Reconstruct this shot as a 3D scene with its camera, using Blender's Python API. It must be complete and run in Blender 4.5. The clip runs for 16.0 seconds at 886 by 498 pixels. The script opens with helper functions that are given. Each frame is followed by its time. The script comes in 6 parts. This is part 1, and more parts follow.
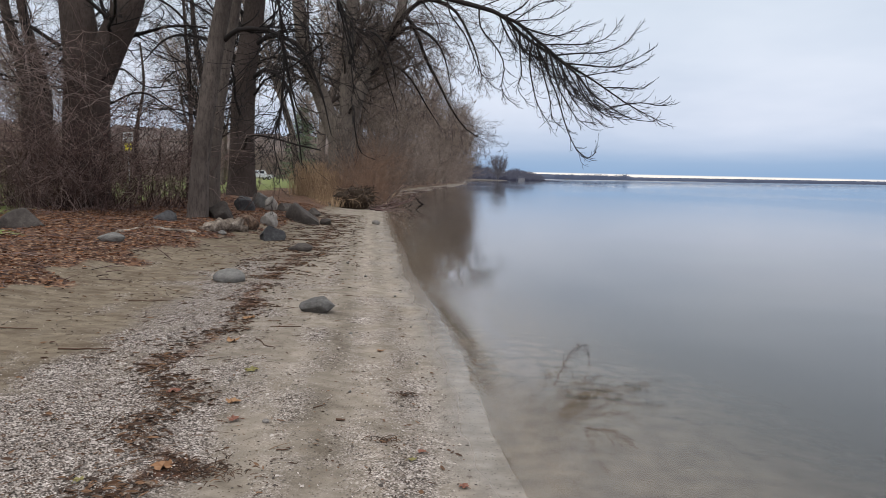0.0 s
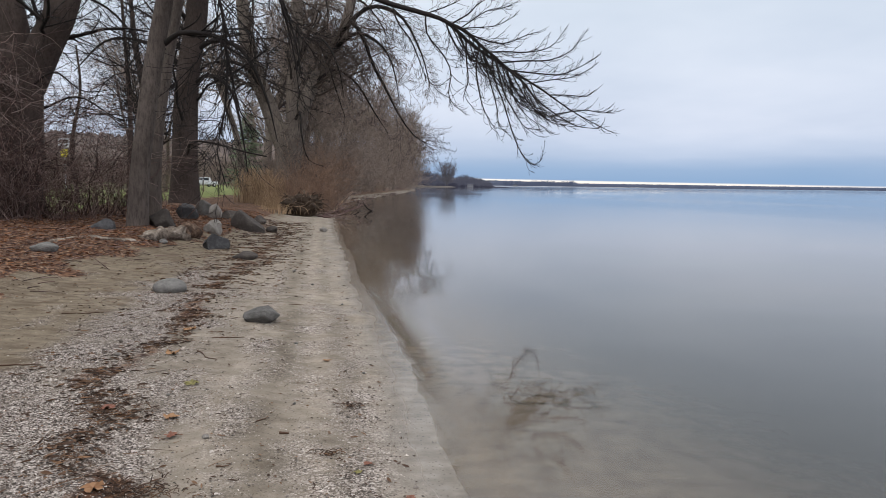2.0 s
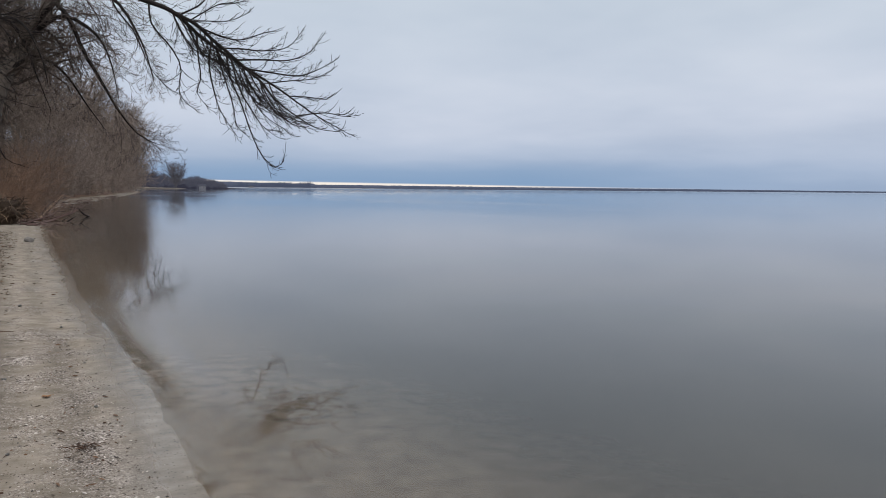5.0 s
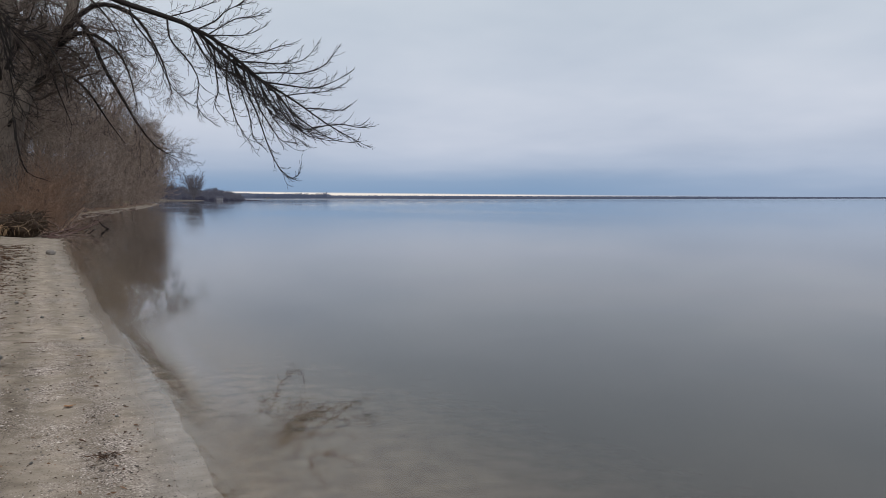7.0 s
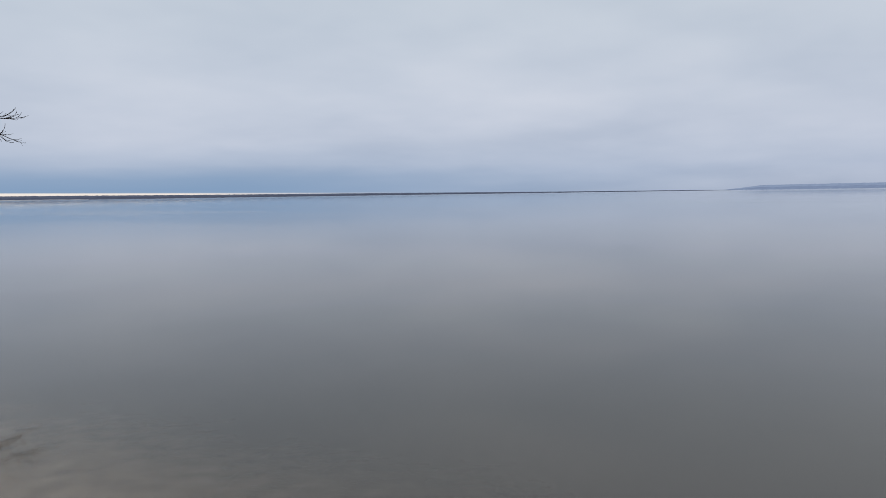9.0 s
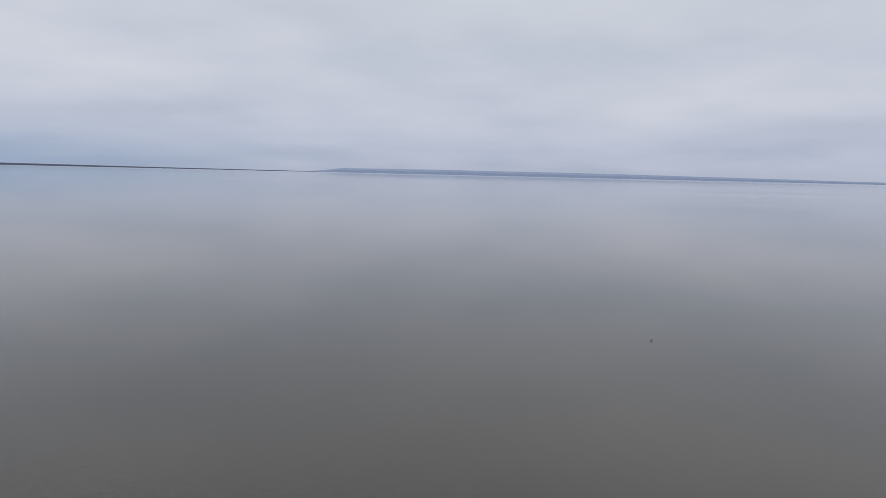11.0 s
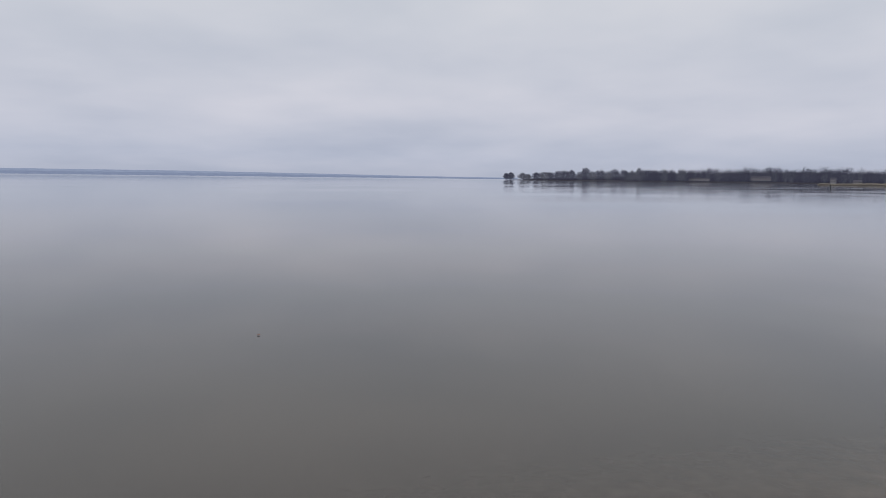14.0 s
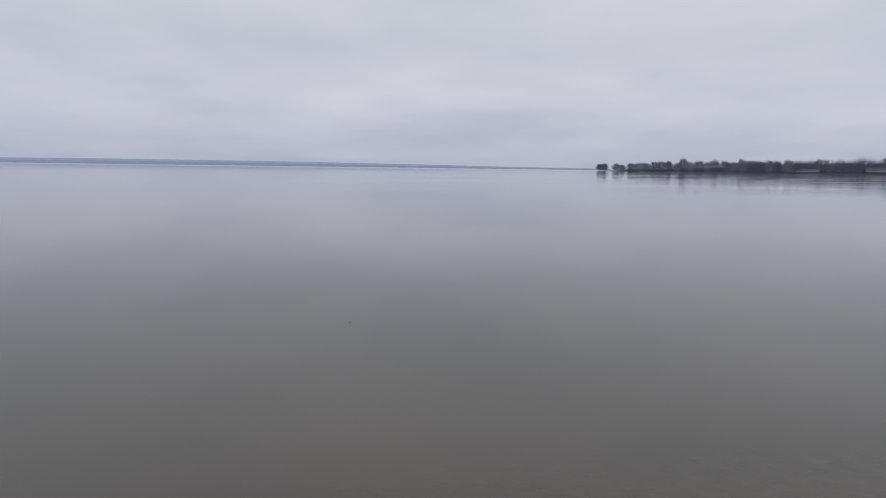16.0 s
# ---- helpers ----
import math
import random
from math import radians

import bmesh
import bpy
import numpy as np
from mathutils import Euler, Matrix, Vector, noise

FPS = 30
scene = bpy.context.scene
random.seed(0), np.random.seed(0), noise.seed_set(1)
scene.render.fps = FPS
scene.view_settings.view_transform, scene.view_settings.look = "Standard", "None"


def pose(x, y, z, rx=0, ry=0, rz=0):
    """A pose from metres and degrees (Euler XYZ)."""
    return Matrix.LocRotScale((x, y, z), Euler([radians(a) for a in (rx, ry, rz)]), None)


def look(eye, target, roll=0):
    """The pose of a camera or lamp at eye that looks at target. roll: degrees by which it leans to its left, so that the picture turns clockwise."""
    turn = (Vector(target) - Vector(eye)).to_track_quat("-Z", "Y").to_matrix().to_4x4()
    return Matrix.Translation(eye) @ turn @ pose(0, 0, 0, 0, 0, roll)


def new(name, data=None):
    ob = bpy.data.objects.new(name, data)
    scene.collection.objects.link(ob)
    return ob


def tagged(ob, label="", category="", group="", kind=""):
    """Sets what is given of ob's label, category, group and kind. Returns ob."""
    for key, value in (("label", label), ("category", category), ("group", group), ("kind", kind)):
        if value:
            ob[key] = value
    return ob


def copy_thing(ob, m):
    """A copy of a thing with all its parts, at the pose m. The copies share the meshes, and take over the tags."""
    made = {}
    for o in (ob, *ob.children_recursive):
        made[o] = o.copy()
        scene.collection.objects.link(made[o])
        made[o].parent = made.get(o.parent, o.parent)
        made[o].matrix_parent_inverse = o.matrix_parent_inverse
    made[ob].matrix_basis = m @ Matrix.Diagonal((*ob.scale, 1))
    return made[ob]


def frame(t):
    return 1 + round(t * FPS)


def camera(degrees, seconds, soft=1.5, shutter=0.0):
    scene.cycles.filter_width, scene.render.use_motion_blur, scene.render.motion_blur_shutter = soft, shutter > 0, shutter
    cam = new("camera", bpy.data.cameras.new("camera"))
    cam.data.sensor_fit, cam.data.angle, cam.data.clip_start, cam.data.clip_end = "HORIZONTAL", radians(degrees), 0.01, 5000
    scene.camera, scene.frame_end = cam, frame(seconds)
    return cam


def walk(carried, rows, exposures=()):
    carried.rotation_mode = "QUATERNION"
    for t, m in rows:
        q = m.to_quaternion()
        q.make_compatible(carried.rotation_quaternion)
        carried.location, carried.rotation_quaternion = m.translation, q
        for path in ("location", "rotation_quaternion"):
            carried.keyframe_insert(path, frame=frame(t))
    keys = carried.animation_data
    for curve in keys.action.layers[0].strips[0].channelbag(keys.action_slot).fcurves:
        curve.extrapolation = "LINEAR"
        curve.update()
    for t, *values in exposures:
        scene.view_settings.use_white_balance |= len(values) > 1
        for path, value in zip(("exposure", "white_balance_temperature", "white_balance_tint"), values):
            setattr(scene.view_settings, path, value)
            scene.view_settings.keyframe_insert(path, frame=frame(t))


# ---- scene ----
cam = camera(64.50, 16.0, soft=0.65)
PATH = [
    (0, pose(0.000, -0.000, 1.600, 84.24, -0.79, 0.00)),
    (0.5, pose(0.014, 0.004, 1.606, 84.07, -0.77, -1.58)),
    (1, pose(-0.000, -0.014, 1.604, 84.94, -1.18, -2.25)),
    (1.5, pose(0.012, 0.009, 1.605, 85.39, -1.15, -2.95)),
    (2, pose(0.029, 0.052, 1.600, 84.82, -0.65, -4.13)),
    (2.5, pose(0.076, 0.153, 1.617, 85.39, 0.55, -6.08)),
    (3, pose(0.095, 0.229, 1.613, 84.24, -0.25, -10.51)),
    (3.5, pose(0.024, 0.281, 1.619, 85.25, -1.02, -19.15)),
    (4, pose(-0.044, 0.326, 1.636, 84.82, -0.84, -23.70)),
    (4.2, pose(-0.046, 0.290, 1.637, 85.21, -0.80, -25.08)),
    (6.3, pose(-0.067, 0.192, 1.635, 84.86, 0.52, -24.47)),
    (6.5, pose(-0.061, 0.190, 1.635, 85.21, 0.39, -23.93)),
    (7, pose(-0.059, 0.185, 1.637, 85.90, 0.08, -23.95)),
    (7.5, pose(-0.028, 0.190, 1.649, 86.06, 0.31, -26.76)),
    (8, pose(-0.011, 0.146, 1.645, 86.41, -0.07, -32.74)),
    (8.5, pose(0.028, 0.134, 1.644, 85.42, 0.70, -37.43)),
    (9, pose(0.023, 0.125, 1.664, 85.51, 0.83, -48.61)),
    (9.5, pose(0.022, 0.122, 1.663, 86.65, 0.22, -58.90)),
    (9.7, pose(0.022, 0.119, 1.663, 86.30, -0.53, -64.40)),
    (11.8, pose(0.021, 0.116, 1.663, 83.55, -1.13, -90.41)),
    (12, pose(0.021, 0.113, 1.662, 83.70, -1.42, -94.41)),
    (12.5, pose(0.020, 0.111, 1.662, 83.37, -1.94, -102.45)),
    (13, pose(0.020, 0.109, 1.662, 83.46, -0.87, -110.62)),
    (13.5, pose(0.020, 0.108, 1.661, 83.63, -0.40, -112.41)),
    (14, pose(0.019, 0.107, 1.661, 84.24, -0.67, -112.95)),
    (14.5, pose(0.019, 0.106, 1.661, 84.25, -1.16, -113.12)),
    (15, pose(0.019, 0.105, 1.661, 83.88, -1.39, -111.19)),
    (15.5, pose(0.019, 0.104, 1.661, 84.16, -1.81, -108.53)),
    (16, pose(0.019, 0.104, 1.661, 83.40, -0.76, -105.60)),
]
walk(cam, PATH, exposures=[(0, 0.36, 6500, 10), (2.5, 0.33, 6450, 10), (4.0, 0.16, 6400, 9), (6.5, 0.0, 6500, 10), (9.0, 0.0, 6500, 10), (11.8, 0.0, 6780, 13), (16.0, 0.0, 6850, 14)])


# ---- small tools ----
def lerp(a, b, t):
    return a + (b - a) * t


def smooth(a, b, x):
    t = np.clip((x - a) / (b - a), 0.0, 1.0)
    return t * t * (3 - 2 * t)


def wave(x, y, scale, seed=0):
    """Smooth noise between about -1 and 1 from a sum of turned sines."""
    r = np.random.RandomState(seed)
    total = 0.0
    for i in range(7):
        a, ph = r.uniform(0, 6.283, 2)
        k = r.uniform(0.6, 1.9) / scale
        total = total + np.sin((x * np.cos(a) + y * np.sin(a)) * k * 6.283 + ph)
    return total / 3.6


def mesh_of(name, verts, faces, smooth_shade=True):
    """A mesh from arrays: verts (n, 3), faces (m, 3) or (m, 4)."""
    verts, faces = np.asarray(verts, np.float32), np.asarray(faces, np.int32)
    me = bpy.data.meshes.new(name)
    me.vertices.add(len(verts))
    me.vertices.foreach_set("co", verts.ravel())
    m, k = faces.shape
    me.loops.add(m * k)
    me.loops.foreach_set("vertex_index", faces.ravel())
    me.polygons.add(m)
    me.polygons.foreach_set("loop_start", np.arange(0, m * k, k, dtype=np.int32))
    me.polygons.foreach_set("loop_total", np.full(m, k, np.int32))
    me.polygons.foreach_set("use_smooth", np.full(m, smooth_shade, bool))
    me.update(calc_edges=True)
    return me


def part(name, me, material, parent=None, label=""):
    """One mesh (or bmesh) as one object under a thing."""
    if isinstance(me, bmesh.types.BMesh):
        data = bpy.data.meshes.new(name)
        me.to_mesh(data)
        me.free()
        me = data
    if material and not me.materials:
        me.materials.append(material)
    ob = new(name, me)
    if parent:
        ob.parent = parent
        ob.matrix_parent_inverse = Matrix.Identity(4)
    return tagged(ob, label)


def thing(name, x, y, z, label, category, group="", turn=0.0, kind=""):
    ob = new(name)
    ob.empty_display_size = 0.2
    ob.matrix_basis = pose(x, y, z, 0, 0, turn)
    return tagged(ob, label, category, group, kind)


# ---- node tools ----
def nodes(name, rough=0.9, spec=0.3):
    m = bpy.data.materials.new(name)
    m.use_nodes = True
    nt = m.node_tree
    b = nt.nodes["Principled BSDF"]
    b.inputs["Roughness"].default_value = rough
    b.inputs["Specular IOR Level"].default_value = spec
    return m, nt, b


def add(nt, kind, **inputs):
    n = nt.nodes.new(kind)
    for k, v in inputs.items():
        key = k.replace("_", " ")
        if isinstance(v, bpy.types.NodeSocket):
            nt.links.new(v, n.inputs[key])
        else:
            n.inputs[key].default_value = v
    return n


def coords(nt, sx=1.0, sy=1.0, sz=1.0, which="Object"):
    tc = nt.nodes.new("ShaderNodeTexCoord")
    mp = add(nt, "ShaderNodeMapping", Vector=tc.outputs[which], Scale=(sx, sy, sz))
    return mp.outputs[0]


def noise_tex(nt, vec, scale, detail=4.0, rough=0.55):
    return add(nt, "ShaderNodeTexNoise", Vector=vec, Scale=scale, Detail=detail, Roughness=rough).outputs["Fac"]


def ramp(nt, fac, stops, mode="LINEAR"):
    r = nt.nodes.new("ShaderNodeValToRGB")
    r.color_ramp.interpolation = mode
    while len(r.color_ramp.elements) < len(stops):
        r.color_ramp.elements.new(0.5)
    for e, (p, c) in zip(r.color_ramp.elements, stops):
        e.position = p
        e.color = (*c, 1) if len(c) == 3 else c
    nt.links.new(fac, r.inputs[0])
    return r.outputs[0]


def mix(nt, fac, a, b, mode="MIX"):
    n = nt.nodes.new("ShaderNodeMix")
    n.data_type, n.blend_type = "RGBA", mode
    for sock, v in ((n.inputs[0], fac), (n.inputs[6], a), (n.inputs[7], b)):
        if isinstance(v, bpy.types.NodeSocket):
            nt.links.new(v, sock)
        elif isinstance(v, (int, float)):
            sock.default_value = v
        else:
            sock.default_value = (*v, 1)
    return n.outputs[2]


def math_node(nt, op, a, b=0.0, clamp=False):
    n = nt.nodes.new("ShaderNodeMath")
    n.operation, n.use_clamp = op, clamp
    for sock, v in ((n.inputs[0], a), (n.inputs[1], b)):
        if isinstance(v, bpy.types.NodeSocket):
            nt.links.new(v, sock)
        else:
            sock.default_value = v
    return n.outputs[0]


def bump(nt, b, height, strength=0.5, distance=0.02):
    n = add(nt, "ShaderNodeBump", Height=height, Strength=strength, Distance=distance)
    nt.links.new(n.outputs[0], b.inputs["Normal"])
    return n


def bark(name, dark, light, scale=1.0, moss=None):
    m, nt, b = nodes(name, 0.95, 0.15)
    v = coords(nt, 9 * scale, 9 * scale, 2.3 * scale)
    ridges = math_node(nt, "ADD", math_node(nt, "MULTIPLY", noise_tex(nt, v, 2.2, 6, 0.65), 0.72), math_node(nt, "MULTIPLY", noise_tex(nt, coords(nt, 14, 14, 7), 3.0, 4, 0.6), 0.28))
    blot = noise_tex(nt, coords(nt), 0.8, 3)
    c = ramp(nt, ridges, [(0.30, dark), (0.52, light), (0.75, tuple(min(1, 1.35 * k) for k in light))])
    if moss:
        c = mix(nt, ramp(nt, blot, [(0.45, (0, 0, 0)), (0.65, (0.75, 0.75, 0.75))]), c, moss)
    c = mix(nt, ramp(nt, blot, [(0.35, (0.55, 0.55, 0.55)), (0.6, (0, 0, 0))]), c, dark)
    nt.links.new(c, b.inputs["Base Color"])
    bump(nt, b, ridges, 1.0, 0.045)
    return m


def varied(name, stops, scale=6.0, rough=0.9, spec=0.25, relief=0.4, island=True, detail=5.0):
    """Colour that differs from piece to piece, with grain."""
    m, nt, b = nodes(name, rough, spec)
    n = noise_tex(nt, coords(nt), scale, detail)
    if island:
        g = nt.nodes.new("ShaderNodeNewGeometry")
        f = math_node(nt, "ADD", math_node(nt, "MULTIPLY", g.outputs["Random Per Island"], 0.8), math_node(nt, "MULTIPLY", n, 0.2))
    else:
        o = nt.nodes.new("ShaderNodeObjectInfo")
        f = math_node(nt, "ADD", math_node(nt, "MULTIPLY", n, 0.7), math_node(nt, "MULTIPLY", o.outputs["Random"], 0.3))
    nt.links.new(ramp(nt, f, stops), b.inputs["Base Color"])
    if relief:
        bump(nt, b, n, relief, 0.02)
    return m


# ---- sky and light ----
def make_world():
    w = bpy.data.worlds.new("world")
    scene.world = w
    w.use_nodes = True
    nt = w.node_tree
    bg = nt.nodes["Background"]
    sky = nt.nodes.new("ShaderNodeTexSky")
    sky.sky_type, sky.sun_disc = "NISHITA", False
    sky.sun_elevation, sky.sun_rotation = radians(28), radians(200)
    tc = nt.nodes.new("ShaderNodeTexCoord")
    sep = add(nt, "ShaderNodeSeparateXYZ", Vector=tc.outputs["Generated"])
    x, y, z = sep.outputs
    up = math_node(nt, "MAXIMUM", z, 0.0)
    # the cloud sheet, seen in perspective
    k = math_node(nt, "DIVIDE", 1.0, math_node(nt, "ADD", up, 0.17))
    flat = add(nt, "ShaderNodeCombineXYZ", X=math_node(nt, "MULTIPLY", x, k), Y=math_node(nt, "MULTIPLY", y, k), Z=0.0).outputs[0]
    cloud = noise_tex(nt, flat, 0.8, 4, 0.45)
    fine = noise_tex(nt, flat, 2.2, 3, 0.5)
    # overcast: brighter towards the zenith
    base = ramp(nt, up, [(0.0, (0.44, 0.50, 0.63)), (0.03, (0.465, 0.53, 0.67)), (0.09, (0.55, 0.60, 0.715)), (0.30, (0.59, 0.645, 0.71)), (0.65, (0.95, 0.97, 1.0)), (1.0, (1.0, 1.0, 1.0))])
    lift = math_node(nt, "ADD", 1.0, math_node(nt, "MULTIPLY", math_node(nt, "POWER", up, 2.0), 0.75))
    tone = ramp(nt, math_node(nt, "ADD", math_node(nt, "MULTIPLY", cloud, 0.8), math_node(nt, "MULTIPLY", fine, 0.2)), [(0.32, (0.83, 0.86, 0.89)), (0.5, (0.97, 0.975, 0.975)), (0.68, (1.10, 1.075, 1.045))])
    col = mix(nt, 1.0, base, tone, "MULTIPLY")
    # a slate-blue bank of cloud low over the lake, thinning to the east, with a bright gap under it
    az = math_node(nt, "ARCTAN2", x, y)
    side = add(nt, "ShaderNodeMapRange", Value=az, From_Min=1.30, From_Max=0.55, To_Min=0.0, To_Max=1.0).outputs[0]
    left = add(nt, "ShaderNodeMapRange", Value=az, From_Min=-0.9, From_Max=-0.1, To_Min=0.2, To_Max=1.0).outputs[0]
    zz = math_node(nt, "ADD", z, math_node(nt, "MULTIPLY", math_node(nt, "SUBTRACT", cloud, 0.5), 0.012))
    band = ramp(nt, math_node(nt, "MULTIPLY", zz, 10.0), [(0.10, (1, 1, 1)), (0.24, (0.85, 0.85, 0.85)), (0.42, (0.3, 0.3, 0.3)), (0.75, (0, 0, 0))])
    amount = math_node(nt, "MULTIPLY", math_node(nt, "MULTIPLY", side, left), band)
    col = mix(nt, amount, col, (0.225, 0.345, 0.53))
    top = add(nt, "ShaderNodeMapRange", Value=az, From_Min=0.122, From_Max=0.7, To_Min=0.0100, To_Max=0.0036).outputs[0]
    gap = add(nt, "ShaderNodeMapRange", Value=math_node(nt, "SUBTRACT", top, z), From_Min=-0.0008, From_Max=0.0008, To_Min=0.0, To_Max=1.0).outputs[0]
    gside = add(nt, "ShaderNodeMapRange", Value=az, From_Min=0.80, From_Max=0.50, To_Min=0.0, To_Max=1.0).outputs[0]
    gside = math_node(nt, "MULTIPLY", gside, add(nt, "ShaderNodeMapRange", Value=az, From_Min=0.02, From_Max=0.12, To_Min=0.0, To_Max=1.0).outputs[0])
    col = mix(nt, math_node(nt, "MULTIPLY", gap, gside), col, (0.90, 0.83, 0.76))
    col = mix(nt, 1.0, col, lift, "MULTIPLY")
    clear = mix(nt, 1.0, sky.outputs[0], (0.08, 0.08, 0.08), "MULTIPLY")
    nt.links.new(mix(nt, 0.96, clear, col), bg.inputs[0])
    bg.inputs[1].default_value = 1.0


make_world()
sun = new("sun", bpy.data.lights.new("sun", "SUN"))
sun.data.energy, sun.data.angle, sun.data.color = 0.7, radians(40), (1.0, 0.97, 0.93)
sun.matrix_basis = look((0, 0, 0), (-math.sin(radians(200)), -math.cos(radians(200)), -1.2))


# ---- materials ----
BARK_DARK = bark("bark_dark_furrowed", (0.021, 0.0155, 0.0138), (0.064, 0.048, 0.0425))
BARK_GREY = bark("bark_grey_brown", (0.031, 0.024, 0.021), (0.106, 0.086, 0.077), 0.8)
BARK_MID = bark("bark_brown_grey", (0.06, 0.048, 0.042), (0.185, 0.153, 0.132), 0.7)
TWIG = varied("twig_dark", [(0.1, (0.009, 0.0075, 0.008)), (0.9, (0.027, 0.022, 0.021))], 3, 0.9, 0.15, 0)
TWIG_BROWN = varied("twig_brown", [(0.1, (0.034, 0.026, 0.023)), (0.9, (0.115, 0.088, 0.076))], 3, 0.9, 0.15, 0)
TWIG_RED = varied("twig_russet", [(0.1, (0.138, 0.086, 0.063)), (0.9, (0.35, 0.228, 0.162))], 3, 0.9, 0.15, 0)
VINE = varied("vine_brown", [(0.1, (0.024, 0.015, 0.014)), (0.6, (0.105, 0.066, 0.060)), (1, (0.30, 0.225, 0.20))], 3, 0.9, 0.15, 0)
TWIG_WOODS = varied("twig_greybrown", [(0.1, (0.105, 0.082, 0.072)), (0.9, (0.30, 0.235, 0.20))], 1, 0.9, 0.1, 0)
REED = varied("reed_straw", [(0.0, (0.17, 0.105, 0.062)), (1, (0.52, 0.365, 0.23))], 3, 0.8, 0.2, 0)
LEAF = varied("leaf_dead_brown", [(0.0, (0.028, 0.012, 0.008)), (0.45, (0.108, 0.042, 0.019)), (0.8, (0.20, 0.090, 0.041)), (1, (0.34, 0.225, 0.145))], 8, 0.75, 0.3, 0)
WRACK = varied("wrack_dark", [(0.0, (0.016, 0.010, 0.007)), (0.6, (0.072, 0.038, 0.023)), (1, (0.21, 0.115, 0.062))], 8, 0.8, 0.3, 0)
LEAF_ORANGE = varied("leaf_orange", [(0.2, (0.15, 0.068, 0.03)), (0.8, (0.30, 0.17, 0.085))], 30, 0.7, 0.3, 0.2, False)
LEAF_RED = varied("leaf_red_brown", [(0.2, (0.10, 0.035, 0.022)), (0.8, (0.20, 0.085, 0.055))], 30, 0.7, 0.3, 0.2, False)
LEAF_GREEN = varied("leaf_olive", [(0.2, (0.10, 0.09, 0.03)), (0.8, (0.22, 0.19, 0.07))], 30, 0.7, 0.3, 0.2, False)
PEBBLE = varied("pebble_mixed", [(0.0, (0.03, 0.023, 0.02)), (0.3, (0.09, 0.075, 0.066)), (0.55, (0.25, 0.215, 0.19)), (0.85, (0.42, 0.37, 0.335)), (1, (0.66, 0.595, 0.545))], 20, 0.85, 0.3, 0)


def rock_mat(name, dark, mid, light, span=0.2):
    """Weathered stone: grain, blotches and pits at three scales."""
    m, nt, b = nodes(name, 0.9, 0.25)
    v = coords(nt)
    o = nt.nodes.new("ShaderNodeObjectInfo")
    big, mid_n, fine = noise_tex(nt, v, 3.2, 3, 0.5), noise_tex(nt, v, 14, 5, 0.65), noise_tex(nt, v, 70, 3, 0.6)
    f = math_node(nt, "ADD", math_node(nt, "MULTIPLY", big, 0.36), math_node(nt, "MULTIPLY", mid_n, 0.34))
    f = math_node(nt, "ADD", f, math_node(nt, "MULTIPLY", fine, 0.30))
    f = math_node(nt, "ADD", f, math_node(nt, "MULTIPLY", math_node(nt, "SUBTRACT", o.outputs["Random"], 0.5), 0.06))
    nt.links.new(ramp(nt, f, [(0.5 - span, dark), (0.5, mid), (0.5 + span, light)]), b.inputs["Base Color"])
    h = math_node(nt, "ADD", math_node(nt, "MULTIPLY", mid_n, 0.8), math_node(nt, "MULTIPLY", fine, 0.35))
    bump(nt, b, h, 0.8, 0.03)
    return m


ROCK_GREY = rock_mat("rock_grey", (0.065, 0.060, 0.056), (0.125, 0.118, 0.112), (0.20, 0.19, 0.18))
ROCK_MID = rock_mat("rock_mid_grey", (0.035, 0.032, 0.030), (0.085, 0.080, 0.076), (0.17, 0.162, 0.155))
ROCK_DARK = rock_mat("rock_dark", (0.020, 0.016, 0.0145), (0.047, 0.039, 0.035), (0.10, 0.086, 0.078))
ROCK_BLUE = rock_mat("rock_slate", (0.020, 0.020, 0.022), (0.046, 0.045, 0.048), (0.105, 0.102, 0.104))
ROCK_PALE = rock_mat("rock_pale", (0.09, 0.080, 0.073), (0.19, 0.172, 0.158), (0.33, 0.305, 0.28))
LOG = rock_mat("driftwood_pale", (0.030, 0.020, 0.015), (0.145, 0.114, 0.092), (0.31, 0.27, 0.23), 0.10)
LOG_BROWN = rock_mat("driftwood_brown", (0.028, 0.017, 0.012), (0.095, 0.056, 0.037), (0.25, 0.18, 0.13), 0.10)


# ---- the shape of the land ----
SHORE_Y = [-4500, -120, -30, -8, 0, 3.4, 4.6, 6.7, 10.7, 15.9, 23.3, 33, 45, 56, 72, 89, 140, 233, 300, 4500]
SHORE_X = [-40, -2, 0.6, 0.9, 0.62, 0.46, 0.35, 0.15, -0.36, -0.88, -1.65, -2.5, -3.3, -3.8, -3.3, -1.7, 2.5, 8.6, 9.0, 9.0]
BANK_Y = [-4500, 0, 8, 14, 18, 22, 32, 50, 90, 4500]
WRACK_Y = [2.0, 3.1, 3.5, 4.0, 4.6, 5.0, 5.4, 5.8, 6.4, 7.1, 8.8, 14, 21, 40]
WRACK_S = [2.0, 2.05, 1.85, 2.2, 2.08, 2.25, 2.52, 2.36, 2.24, 2.12, 2.3, 2.02, 1.86, 1.8]
BANK_S = [5.2, 5.2, 4.9, 4.2, 3.6, 2.8, 2.8, 2.9, 2.8, 2.8]


def shore_x(y):
    return np.interp(y, SHORE_Y, SHORE_X) + 0.02 * np.sin(y * 0.9) + 0.012 * np.sin(y * 2.3 + 1) + (0.014 * np.sin(y * 5.1 + 2) + 0.010 * np.sin(y * 11.3) + 0.006 * np.sin(y * 23.0)) * smooth(40, 12, np.abs(y))


def wrack_s(y):
    """How far from the water the washed-up leaves lie."""
    return np.interp(y, WRACK_Y, WRACK_S)


